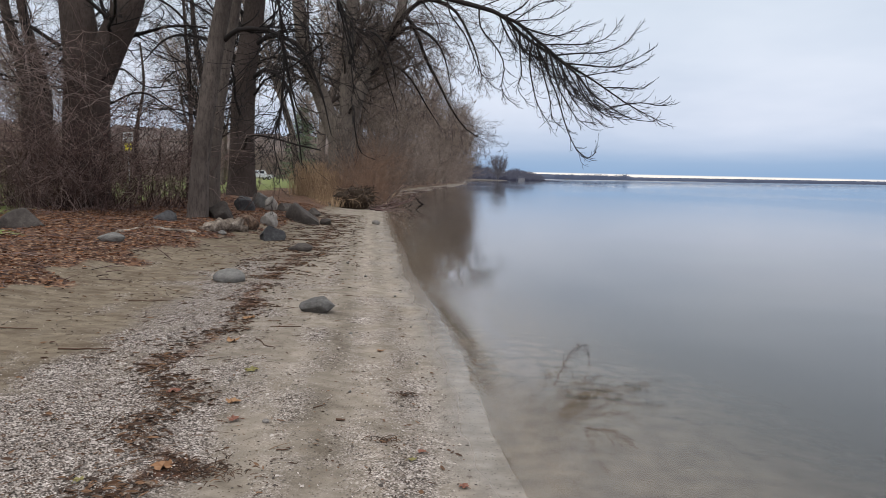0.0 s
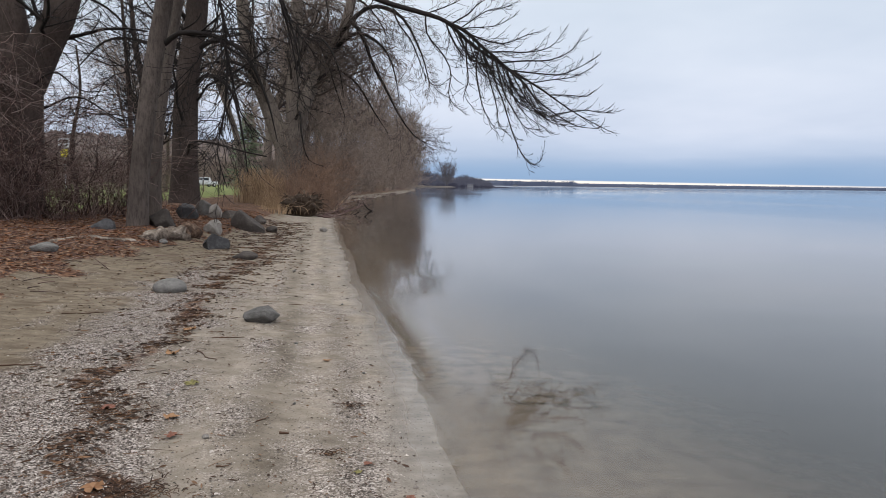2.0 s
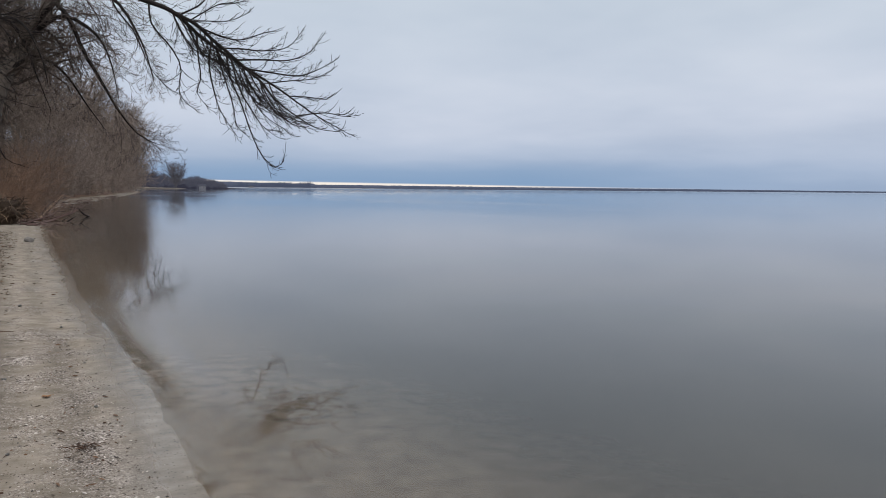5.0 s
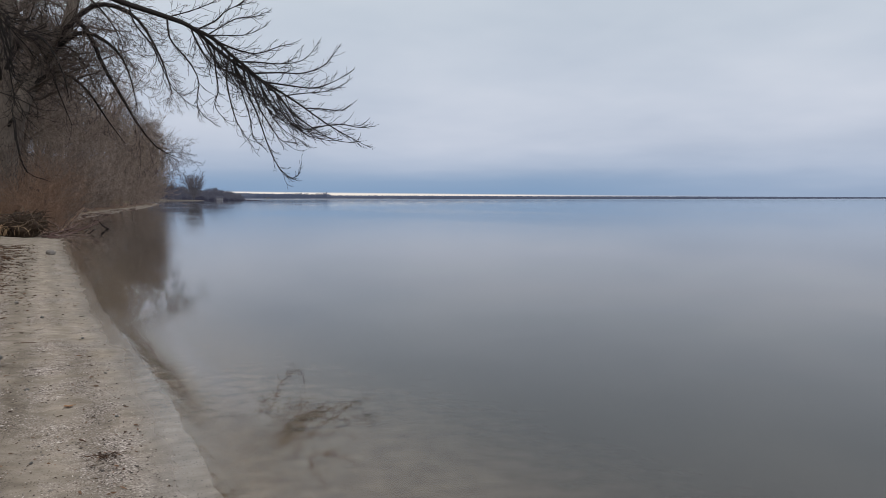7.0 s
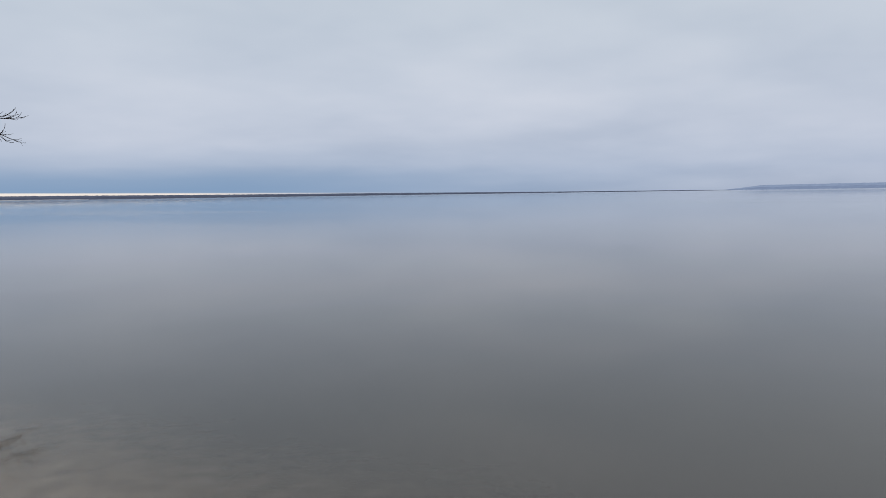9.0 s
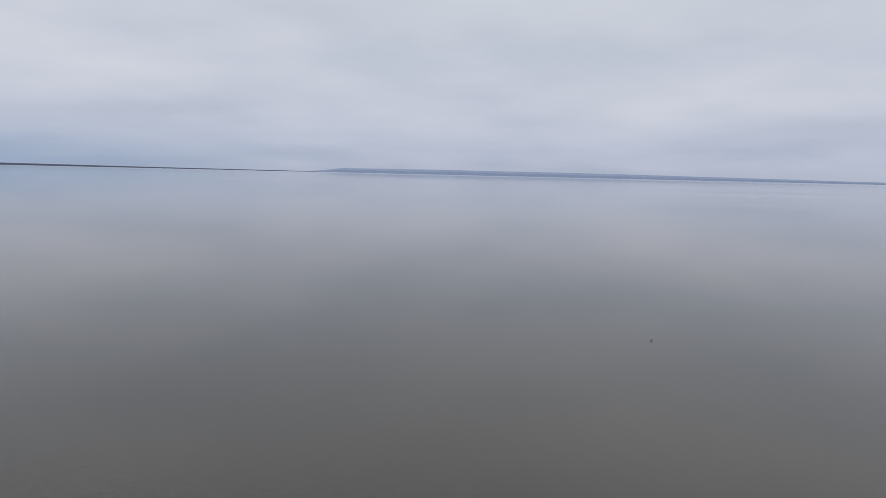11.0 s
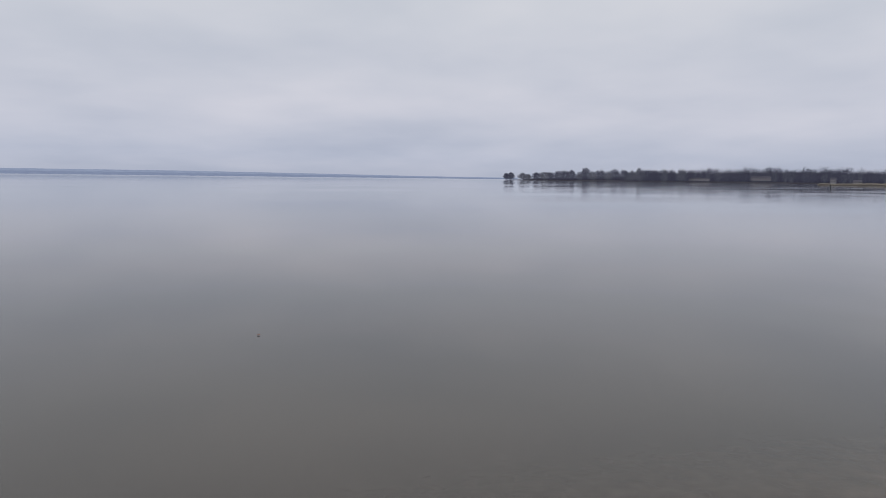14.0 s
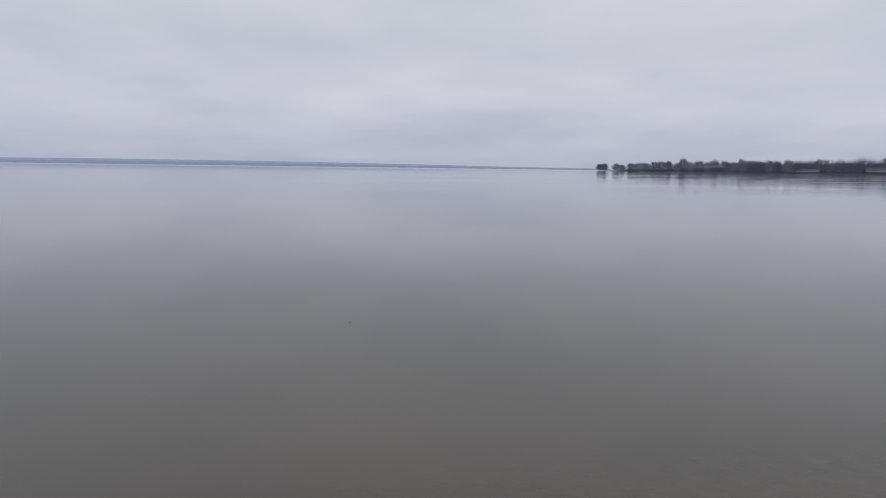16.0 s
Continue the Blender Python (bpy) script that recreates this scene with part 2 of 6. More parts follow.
def ground_z(x, y):
    """Height of the ground over the water, whose level is 0."""
    x, y = np.asarray(x, float), np.asarray(y, float)
    s = shore_x(y) - x
    b = np.interp(y, BANK_Y, BANK_S)
    z = np.where(s < 0, np.maximum(0.02 * s - 0.032 * np.minimum(s + 0.5, 0) ** 2, -2.5), 0)
    z = z + 0.012 * np.clip(s, 0, 0.35) + 0.055 * np.clip(s - 0.35, 0, 1.85) + 0.045 * np.clip(s - 2.2, 0, 2.6)
    z = z + 0.27 * smooth(b - 0.7, b + 1.2, s) + 0.035 * np.clip(s - b - 1, 0, 6) + 0.0035 * np.clip(s - b - 7, 0, 90)
    dry = smooth(0.15, 0.9, s)
    z = z + dry * (0.018 * wave(x, y, 2.3, 1) + 0.008 * wave(x, y, 0.7, 2)) + 0.05 * smooth(b - 0.4, b + 1, s) * wave(x, y, 1.9, 3)
    # two shallow wheel ruts along the water
    for off in (0.95, 1.55):
        z = z - 0.010 * np.exp(-((s - off) / 0.11) ** 2) * (0.7 + 0.3 * np.sin(y * 7))
    return z


def gz(x, y):
    return float(ground_z(x, y))


def ring_axis(parts):
    out = []
    for a, b, step in parts:
        out.extend(np.arange(a, b, step))
    return np.array(out)


def sheet(ys, ss):
    """Rows along the shore, columns across it; x, y arrays and quads."""
    Y, S = np.meshgrid(ys, ss, indexing="ij")
    X = shore_x(Y) - S
    n, m = Y.shape
    i = np.arange(n * m).reshape(n, m)
    quads = np.stack([i[:-1, :-1], i[1:, :-1], i[1:, 1:], i[:-1, 1:]], -1).reshape(-1, 4)
    return X, Y, S, quads


def store(me, name, values):
    me.attributes.new(name, "FLOAT", "POINT").data.foreach_set("value", np.asarray(values, np.float32).ravel())


# ---- ground and water ----
def ground_material():
    m, nt, b = nodes("beach_ground", 0.9, 0.25)
    at = {}
    for n in ("gravel", "litter", "grass", "wet", "dry", "track"):
        a = nt.nodes.new("ShaderNodeAttribute")
        a.attribute_name = n
        at[n] = a.outputs["Fac"]
    v = coords(nt)
    broad, mid, grain = noise_tex(nt, v, 0.7, 3), noise_tex(nt, v, 6, 5, 0.6), noise_tex(nt, v, 90, 3, 0.7)
    tiny = add(nt, "ShaderNodeTexVoronoi", Vector=v, Scale=55.0)
    stone = add(nt, "ShaderNodeTexVoronoi", Vector=v, Scale=105.0)
    stone2 = add(nt, "ShaderNodeTexVoronoi", Vector=v, Scale=40.0)
    sand = ramp(nt, mid, [(0.3, (0.168, 0.139, 0.109)), (0.55, (0.244, 0.207, 0.169)), (0.75, (0.312, 0.269, 0.226))])
    dry = ramp(nt, mid, [(0.3, (0.105, 0.08, 0.054)), (0.55, (0.165, 0.130, 0.091)), (0.8, (0.225, 0.183, 0.135))])
    mottle = noise_tex(nt, coords(nt, 0.7, 1.5), 5.5, 4, 0.6)
    sand = mix(nt, 1.0, sand, ramp(nt, mottle, [(0.36, (0.84, 0.83, 0.81)), (0.5, (1, 1, 1)), (0.64, (1.14, 1.13, 1.12))]), "MULTIPLY")
    c = mix(nt, at["dry"], sand, dry)
    stain = noise_tex(nt, coords(nt, 1.0, 2.6), 2.6, 5, 0.65)
    c = mix(nt, math_node(nt, "MULTIPLY", ramp(nt, stain, [(0.47, (0, 0, 0)), (0.63, (0.85, 0.85, 0.85))]), at["dry"]), c, (0.080, 0.056, 0.035))
    # scattered dark crumbs on the sand
    sp = nt.nodes.new("ShaderNodeSeparateColor")
    nt.links.new(tiny.outputs["Color"], sp.inputs[0])
    crumb = math_node(nt, "MULTIPLY", math_node(nt, "LESS_THAN", tiny.outputs["Distance"], 0.32), math_node(nt, "GREATER_THAN", sp.outputs[0], 0.74))
    c = mix(nt, math_node(nt, "MULTIPLY", crumb, 0.7), c, (0.09, 0.065, 0.045))
    # shell grit
    shades = nt.nodes.new("ShaderNodeSeparateColor")
    nt.links.new(stone.outputs["Color"], shades.inputs[0])
    shades2 = nt.nodes.new("ShaderNodeSeparateColor")
    nt.links.new(stone2.outputs["Color"], shades2.inputs[0])
    tone = math_node(nt, "ADD", math_node(nt, "MULTIPLY", shades.outputs[0], 0.75), math_node(nt, "MULTIPLY", shades2.outputs[0], 0.25))
    grit = ramp(nt, tone, [(0.14, (0.022, 0.016, 0.013)), (0.36, (0.105, 0.081, 0.068)), (0.55, (0.245, 0.205, 0.18)), (0.75, (0.395, 0.345, 0.312)), (0.95, (0.68, 0.615, 0.57))])
    edge = math_node(nt, "ADD", at["gravel"], math_node(nt, "MULTIPLY", math_node(nt, "SUBTRACT", mid, 0.5), 1.1))
    edge = math_node(nt, "ADD", edge, math_node(nt, "MULTIPLY", math_node(nt, "SUBTRACT", grain, 0.5), 0.9))
    cover = add(nt, "ShaderNodeMapRange", Value=edge, From_Min=0.22, From_Max=0.9).outputs[0]
    c = mix(nt, cover, c, grit)
    c = mix(nt, math_node(nt, "ABSOLUTE", math_node(nt, "MULTIPLY", at["track"], 0.9), clamp=True), c, ramp(nt, at["track"], [(0.0, (0.64, 0.62, 0.58)), (0.01, (1.33, 1.33, 1.33))], "CONSTANT"), "MULTIPLY")
    # damp margin at the water
    c = mix(nt, math_node(nt, "MULTIPLY", at["wet"], 0.85), c, (0.72, 0.71, 0.70), "MULTIPLY")
    # fallen leaves
    lv = add(nt, "ShaderNodeTexVoronoi", Vector=v, Scale=22.0)
    ls = nt.nodes.new("ShaderNodeSeparateColor")
    nt.links.new(lv.outputs["Color"], ls.inputs[0])
    leaf = ramp(nt, ls.outputs[1], [(0.0, (0.024, 0.011, 0.008)), (0.5, (0.085, 0.038, 0.020)), (0.85, (0.155, 0.080, 0.044)), (1.0, (0.27, 0.19, 0.13))])
    le = math_node(nt, "ADD", at["litter"], math_node(nt, "MULTIPLY", math_node(nt, "SUBTRACT", mid, 0.5), 1.2))
    c = mix(nt, add(nt, "ShaderNodeMapRange", Value=le, From_Min=0.35, From_Max=0.65).outputs[0], c, leaf)
    turf = ramp(nt, mid, [(0.25, (0.075, 0.095, 0.025)), (0.55, (0.15, 0.175, 0.05)), (0.8, (0.215, 0.235, 0.085))])
    ge = math_node(nt, "ADD", at["grass"], math_node(nt, "MULTIPLY", math_node(nt, "SUBTRACT", broad, 0.5), 0.8))
    c = mix(nt, add(nt, "ShaderNodeMapRange", Value=ge, From_Min=0.35, From_Max=0.65).outputs[0], c, turf)
    c = mix(nt, 0.5, c, ramp(nt, broad, [(0.3, (0.58, 0.57, 0.56)), (0.7, (0.92, 0.92, 0.92))]), "MULTIPLY")
    nt.links.new(c, b.inputs["Base Color"])
    r = math_node(nt, "SUBTRACT", 0.92, math_node(nt, "MULTIPLY", at["wet"], 0.78))
    nt.links.new(math_node(nt, "ADD", 0.25, math_node(nt, "MULTIPLY", at["wet"], 0.25)), b.inputs["Specular IOR Level"])
    nt.links.new(r, b.inputs["Roughness"])
    h = math_node(nt, "ADD", math_node(nt, "MULTIPLY", mid, 0.35), math_node(nt, "MULTIPLY", math_node(nt, "MULTIPLY", stone.outputs["Distance"], cover), 0.7))
    h = math_node(nt, "ADD", h, math_node(nt, "MULTIPLY", grain, 0.25))
    h = math_node(nt, "ADD", h, math_node(nt, "MULTIPLY", math_node(nt, "MULTIPLY", mottle, 0.35), at["dry"]))
    relief = bump(nt, b, h, 0.75, 0.02)
    nt.links.new(math_node(nt, "SUBTRACT", 0.8, math_node(nt, "MULTIPLY", at["wet"], 0.72)), relief.inputs["Strength"])
    return m


def zones(x, y):
    """How much shell grit, leaf litter, turf, wetness and dry sand lies at a place."""
    s = shore_x(y) - x
    b = np.interp(y, BANK_Y, BANK_S)
    n1, n2, n3 = wave(x, y, 1.3, 11), wave(x, y * 0.5, 0.8, 12), wave(x, y, 3.0, 13)
    gravel = 0.32 * np.exp(-((s - 0.72) / 0.26) ** 2) + 0.34 * np.exp(-((s - 1.28) / 0.16) ** 2)
    gravel = gravel * smooth(18, 7, y) + 0.95 * np.exp(-((s - 2.55 - 0.25 * n1) / 0.62) ** 2) * smooth(16, 9, y)
    gravel = gravel + 0.85 * np.exp(-((s - 2.9) / 1.0) ** 2) * smooth(5.6, 4.0, y + 0.4 * (s - 2.5))
    gravel = gravel + 0.25 * n2 + 0.10 * n1 + 0.12 * smooth(0.25, 0.6, s) * smooth(2.3, 1.7, s)
    gravel = gravel + 0.9 * np.exp(-(((s - 7.6) / 0.9) ** 2 + ((y - 10.4) / 0.9) ** 2))
    gravel = (gravel + 0.26 * smooth(0.9, 0.45, s) * smooth(10, 6, y)) * smooth(0.0, 0.25, s)
    litter = smooth(b - 0.2, b + 0.35, s + 0.35 * n1) * smooth(b + 6.4, b + 4.6, s + 0.6 * n3) + 0.15
    wline = s - wrack_s(y)
    litter = litter + 0.46 * np.exp(-(wline / 0.17) ** 2) * (0.6 + 0.9 * n2) * smooth(26, 16, y)
    litter = litter * smooth(0.9, 1.6, s)
    grass = smooth(b + 4.6, b + 6.6, s + 0.6 * n3)
    grass = np.maximum(grass, 0.9 * smooth(0.9, 0.3, np.hypot((x + 7.6) / 1.0, (y - 11.9) / 0.5)))
    wet = smooth(0.62 + 0.22 * n1 + 0.1 * n2, 0.02, s)
    dry = smooth(1.9, 3.4, s + 0.3 * n1)
    # pressed and loosened sand in two wheel tracks
    track = 0.0
    for mid, half, sign in ((1.14, 0.10, -1.0), (1.42, 0.11, 0.55), (0.80, 0.11, 1.0), (0.60, 0.06, -0.35), (0.42, 0.09, 0.6)):
        track = track + sign * np.exp(-((s - mid - 0.04 * n1) / half) ** 2)
    track = track * (0.75 + 0.35 * n2) * smooth(40, 12, y)
    return gravel, litter, grass, wet, dry, track


def build_ground():
    ys = np.r_[-4500, -2000, -800, -300, -120, -60, -30, -15, -8, ring_axis([(-5, 2, 0.5), (2, 9, 0.06), (9, 18, 0.14), (18, 60, 0.4), (60, 260, 3)]), 300, 500, 1000, 2500, 4500]
    ss = np.r_[-4500, -2000, -600, -200, -80, -40, -25, -15, ring_axis([(-9, -2, 0.5), (-2, -0.3, 0.08), (-0.3, 3.6, 0.045), (3.6, 12, 0.12), (12, 40, 1.2)]), 45, 60, 90, 140, 220, 350, 600, 1200, 2500, 4500]
    X, Y, S, quads = sheet(ys, ss)
    Z = ground_z(X, Y)
    near = smooth(0.3, 0.7, S) * smooth(14, 9, Y) * smooth(9, 6, S)
    Z = Z + near * 0.004 * np.random.RandomState(5).uniform(-1, 1, Z.shape)
    me = mesh_of("ground", np.stack([X, Y, Z], -1).reshape(-1, 3), quads)
    for n, vals in zip(("gravel", "litter", "grass", "wet", "dry", "track"), zones(X, Y)):
        store(me, n, vals)
    ob = part("ground", me, ground_material(), None, "sandy lake beach with shell grit, leaf-strewn bank and lawn behind")
    return tagged(ob, category="ground", kind="structure")


def water_material():
    m = bpy.data.materials.new("lake_water")
    m.use_nodes = True
    nt = m.node_tree
    out = nt.nodes["Material Output"]
    nt.nodes.remove(nt.nodes["Principled BSDF"])
    v = coords(nt)
    fine = noise_tex(nt, coords(nt, 1, 1.6), 9.0, 2, 0.5)
    slick = ramp(nt, noise_tex(nt, coords(nt, 1.0, 0.35), 0.055, 5, 0.6), [(0.40, (0.12, 0.12, 0.12)), (0.60, (1, 1, 1))])
    slow = noise_tex(nt, coords(nt, 1, 1.8), 0.35, 3, 0.5)
    patch = noise_tex(nt, v, 0.06, 3, 0.5)
    a = nt.nodes.new("ShaderNodeAttribute")
    a.attribute_name = "depth"
    h = math_node(nt, "ADD", math_node(nt, "MULTIPLY", math_node(nt, "MULTIPLY", fine, slick), 0.0012), math_node(nt, "MULTIPLY", slow, 0.005))
    bm = add(nt, "ShaderNodeBump", Height=h, Strength=1.0, Distance=1.0)
    mud = ramp(nt, patch, [(0.3, (0.029, 0.0275, 0.025)), (0.7, (0.037, 0.035, 0.032))])
    # silt stirred up along the beach, in uneven drifts
    silt = nt.nodes.new("ShaderNodeAttribute")
    silt.attribute_name = "silt"
    drift = add(nt, "ShaderNodeMapRange", Value=noise_tex(nt, coords(nt, 1.0, 0.7), 0.9, 4, 0.6), From_Min=0.3, From_Max=0.7, To_Min=0.55, To_Max=1.25).outputs[0]
    mud = mix(nt, math_node(nt, "MULTIPLY", silt.outputs["Fac"], drift, True), mud, (0.062, 0.057, 0.050))
    body = add(nt, "ShaderNodeBsdfDiffuse", Color=mud, Roughness=0.0)
    clear = add(nt, "ShaderNodeBsdfTransparent", Color=(1.0, 0.99, 0.97, 1))
    murk = math_node(nt, "SUBTRACT", 1.0, math_node(nt, "POWER", 2.718, math_node(nt, "MULTIPLY", a.outputs["Fac"], -7.0)), True)
    under = add(nt, "ShaderNodeMixShader", Fac=murk)
    nt.links.new(clear.outputs[0], under.inputs[1])
    nt.links.new(body.outputs[0], under.inputs[2])
    riffle = nt.nodes.new("ShaderNodeAttribute")
    riffle.attribute_name = "riffle"
    # ruffled by the wind far out
    away = add(nt, "ShaderNodeVectorMath", Vector=v)
    away.operation = "LENGTH"
    ruffle = add(nt, "ShaderNodeMapRange", Value=away.outputs["Value"], From_Min=150.0, From_Max=1200.0, To_Min=0.020, To_Max=0.055).outputs[0]
    open_water = add(nt, "ShaderNodeMapRange", Value=away.outputs["Value"], From_Min=7.0, From_Max=30.0, To_Min=0.012, To_Max=0.060).outputs[0]
    sheltered = add(nt, "ShaderNodeMapRange", Value=away.outputs["Value"], From_Min=120.0, From_Max=450.0, To_Min=1.0, To_Max=0.25).outputs[0]
    open_water = math_node(nt, "MULTIPLY", open_water, sheltered)
    gloss = add(nt, "ShaderNodeBsdfGlossy", Color=(1, 1, 1, 1), Roughness=math_node(nt, "ADD", math_node(nt, "ADD", ruffle, math_node(nt, "MULTIPLY", riffle.outputs["Fac"], 0.20)), math_node(nt, "MULTIPLY", slick, open_water)), Normal=bm.outputs[0])
    fr = add(nt, "ShaderNodeFresnel", IOR=1.33, Normal=bm.outputs[0])
    top = add(nt, "ShaderNodeMixShader", Fac=fr.outputs[0])
    nt.links.new(under.outputs[0], top.inputs[1])
    nt.links.new(gloss.outputs[0], top.inputs[2])
    nt.links.new(top.outputs[0], out.inputs[0])
    return m


def build_water():
    ys = np.r_[-4500, -1500, -400, -100, -30, ring_axis([(-12, 2, 1.0), (2, 20, 0.10), (20, 60, 1.0), (60, 260, 8)]), 400, 1000, 2500, 4500]
    ss = np.r_[-4500, -1500, -400, -120, -50, -25, ring_axis([(-12, -3, 0.6), (-3, -0.72, 0.06), (-0.72, 0.31, 0.03)])]
    X, Y, S, quads = sheet(ys, ss)
    # one low wavelet running in along the sand
    out = X - np.interp(Y, SHORE_Y, SHORE_X) - 0.02 * np.sin(Y * 0.9) - 0.03 * np.sin(Y * 1.3)
    crest = smooth(0.0, 0.24, out) * smooth(0.62, 0.24, out) * smooth(2.2, 3.4, Y) * smooth(13, 8, Y)
    Z = 0.024 * crest
    me = mesh_of("water", np.stack([X, Y, Z], -1).reshape(-1, 3), quads)
    store(me, "depth", np.maximum(0, -ground_z(X, Y)))
    store(me, "riffle", crest)
    store(me, "silt", np.exp(-np.maximum(-S - 0.2, 0) / 1.6) * smooth(14, 4, np.abs(Y - 4)))
    ob = part("water", me, water_material(), None, "calm grey murky lake water mirroring the overcast sky")
    return tagged(ob, category="water", kind="structure")


build_ground()
build_water()


# ---- growing wood ----
class Wood:
    """Collects tapered stems, grouped by their number of points and sides, and turns them into one mesh."""

    def __init__(self):
        self.groups = {}

    def stem(self, pts, r0, r1, sides):
        self.groups.setdefault((len(pts), sides), []).append((pts, r0, r1))

    def mesh(self, name, flare=0.0):
        allv, allf, base = [], [], 0
        for (k, n), stems in self.groups.items():
            P = np.array([[tuple(p) for p in s[0]] for s in stems], float)
            r0 = np.array([s[1] for s in stems])[:, None]
            r1 = np.array([s[2] for s in stems])[:, None]
            u = np.linspace(0, 1, k)[None, :]
            R = r0 + (r1 - r0) * u
            if flare:
                R = R * (1 + flare * np.exp(-u * k * 0.55))
            T = np.gradient(P, axis=1)
            T /= np.linalg.norm(T, axis=2, keepdims=True) + 1e-9
            ref = np.where(np.abs(T[:, :1, 2:3]) > 0.8, np.array([1.0, 0, 0]), np.array([0, 0, 1.0]))
            A = np.cross(T, np.broadcast_to(ref, T.shape))
            A /= np.linalg.norm(A, axis=2, keepdims=True) + 1e-9
            B = np.cross(T, A)
            ang = np.arange(n) * 2 * math.pi / n
            ring = A[:, :, None, :] * np.cos(ang)[None, None, :, None] + B[:, :, None, :] * np.sin(ang)[None, None, :, None]
            if n >= 9:
                lump = 1 + 0.07 * np.sin(ang * 3 + 1)[None, None, :] + 0.05 * np.sin(ang * 5 + 2 * u[..., None] * 3)
                ring = ring * lump[..., None]
            V = P[:, :, None, :] + ring * R[:, :, None, None]
            m = len(stems)
            idx = base + np.arange(m * k * n).reshape(m, k, n)
            nx = np.roll(idx, -1, axis=2)
            F = np.stack([idx[:, :-1], nx[:, :-1], nx[:, 1:], idx[:, 1:]], -1).reshape(-1, 4)
            allv.append(V.reshape(-1, 3))
            allf.append(F)
            base += m * k * n
        return mesh_of(name, np.concatenate(allv), np.concatenate(allf))


def spline(ctrl, k):
    """k points along a smooth line through the control points."""
    c = [Vector(p) for p in ctrl]
    c = [2 * c[0] - c[1]] + c + [2 * c[-1] - c[-2]]
    out = []
    spans = len(c) - 3
    for i in range(k):
        u = i / (k - 1) * spans
        j = min(int(u), spans - 1)
        t = u - j
        a, b, d, e = c[j], c[j + 1], c[j + 2], c[j + 3]
        out.append(0.5 * (2 * b + (d - a) * t + (2 * a - 5 * b + 4 * d - e) * t * t + (3 * b - a - 3 * d + e) * t ** 3))
    return out


def off_axis(d, angle, rng):
    side = d.cross(Vector((rng.gauss(0, 1), rng.gauss(0, 1), rng.gauss(0, 1))))
    if side.length < 1e-6:
        side = Vector((1, 0, 0))
    side.normalize()
    return (d * math.cos(angle) + side * math.sin(angle)).normalized()


class Habit:
    """How a kind of tree branches, level by level."""

    def __init__(self, seg=(6, 5, 4, 3), sides=(6, 4, 3, 3), wander=(0.14, 0.18, 0.22, 0.2), lift=(-0.03, -0.04, 0.05, 0.10),
                 per_m=(1.6, 3.0, 5.0, 0), ratio=(0.5, 0.45, 0.42, 0), angle=(0.75, 0.8, 0.7, 0.6), slim=(0.17, 0.42, 0.6, 0.6), tip=0.003, start=0.15, least=0.15):
        self.seg, self.sides, self.wander, self.lift, self.per_m, self.ratio, self.angle, self.slim = seg, sides, wander, lift, per_m, ratio, angle, slim
        self.tip, self.start, self.least = tip, start, least


def children(wood, pts, r0, r1, length, level, h, rng, density=1.0):
    if level >= len(h.seg):
        return
    count = h.per_m[level - 1] * length * density
    count = int(count) + (rng.random() < count - int(count))
    k = len(pts) - 1
    for _ in range(count):
        u = h.start + (1 - h.start) * rng.random()
        j = min(int(u * k), k - 1)
        p = pts[j].lerp(pts[j + 1], u * k - j)
        d = (pts[j + 1] - pts[j]).normalized()
        r = (r0 + (r1 - r0) * u) * h.slim[level - 1]
        ln = max(h.least, length * h.ratio[level - 1] * rng.uniform(0.5, 1.25) * (1.15 - 0.75 * u))
        grow(wood, p, off_axis(d, h.angle[level - 1] * rng.uniform(0.6, 1.25), rng), ln, max(r, h.tip * 1.2), level, h, rng)


def grow(wood, p, d, length, r, level, h, rng):
    k = h.seg[level]
    pts = [p]
    step = length / k
    w, lift = h.wander[level], h.lift[level]
    for i in range(k):
        d = Vector((d.x + rng.gauss(0, w), d.y + rng.gauss(0, w), d.z + rng.gauss(0, w) + lift)).normalized()
        p = p + d * step
        pts.append(p)
    end = max(h.tip, r * 0.35)
    wood.stem(pts, max(r, h.tip), end, h.sides[level])
    children(wood, pts, r, end, length, level + 1, h, rng)


def run_length(pts):
    return sum((pts[i + 1] - pts[i]).length for i in range(len(pts) - 1))


def limbed_tree(x, y, label, limbs, habit, trunk_mat, twig_mat, seed, flare=0.35, group="trees on the bank", sink=0.12, limb_mat=None):
    """A bare tree. limbs: (name, control points from the base, r0, r1, branch density, level from which it branches)."""
    rng = random.Random(seed)
    z = gz(x, y) - sink
    root = thing("tree", x, y, z, label, "tree", group)
    crown = Wood()
    for name, ctrl, r0, r1, dens, level in limbs:
        k = 14
        pts = spline(ctrl, k)
        w = Wood()
        w.stem(pts, r0, r1, 14 if r0 > 0.2 else 9)
        part(name, w.mesh(name, flare if name == "trunk" else 0.0), trunk_mat if r0 > 0.2 or name == "trunk" else limb_mat or twig_mat, root)
        if dens:
            children(crown, pts, r0, r1, run_length(pts), level, habit, rng, dens)
    part("crown", crown.mesh("crown"), twig_mat, root)
    return root


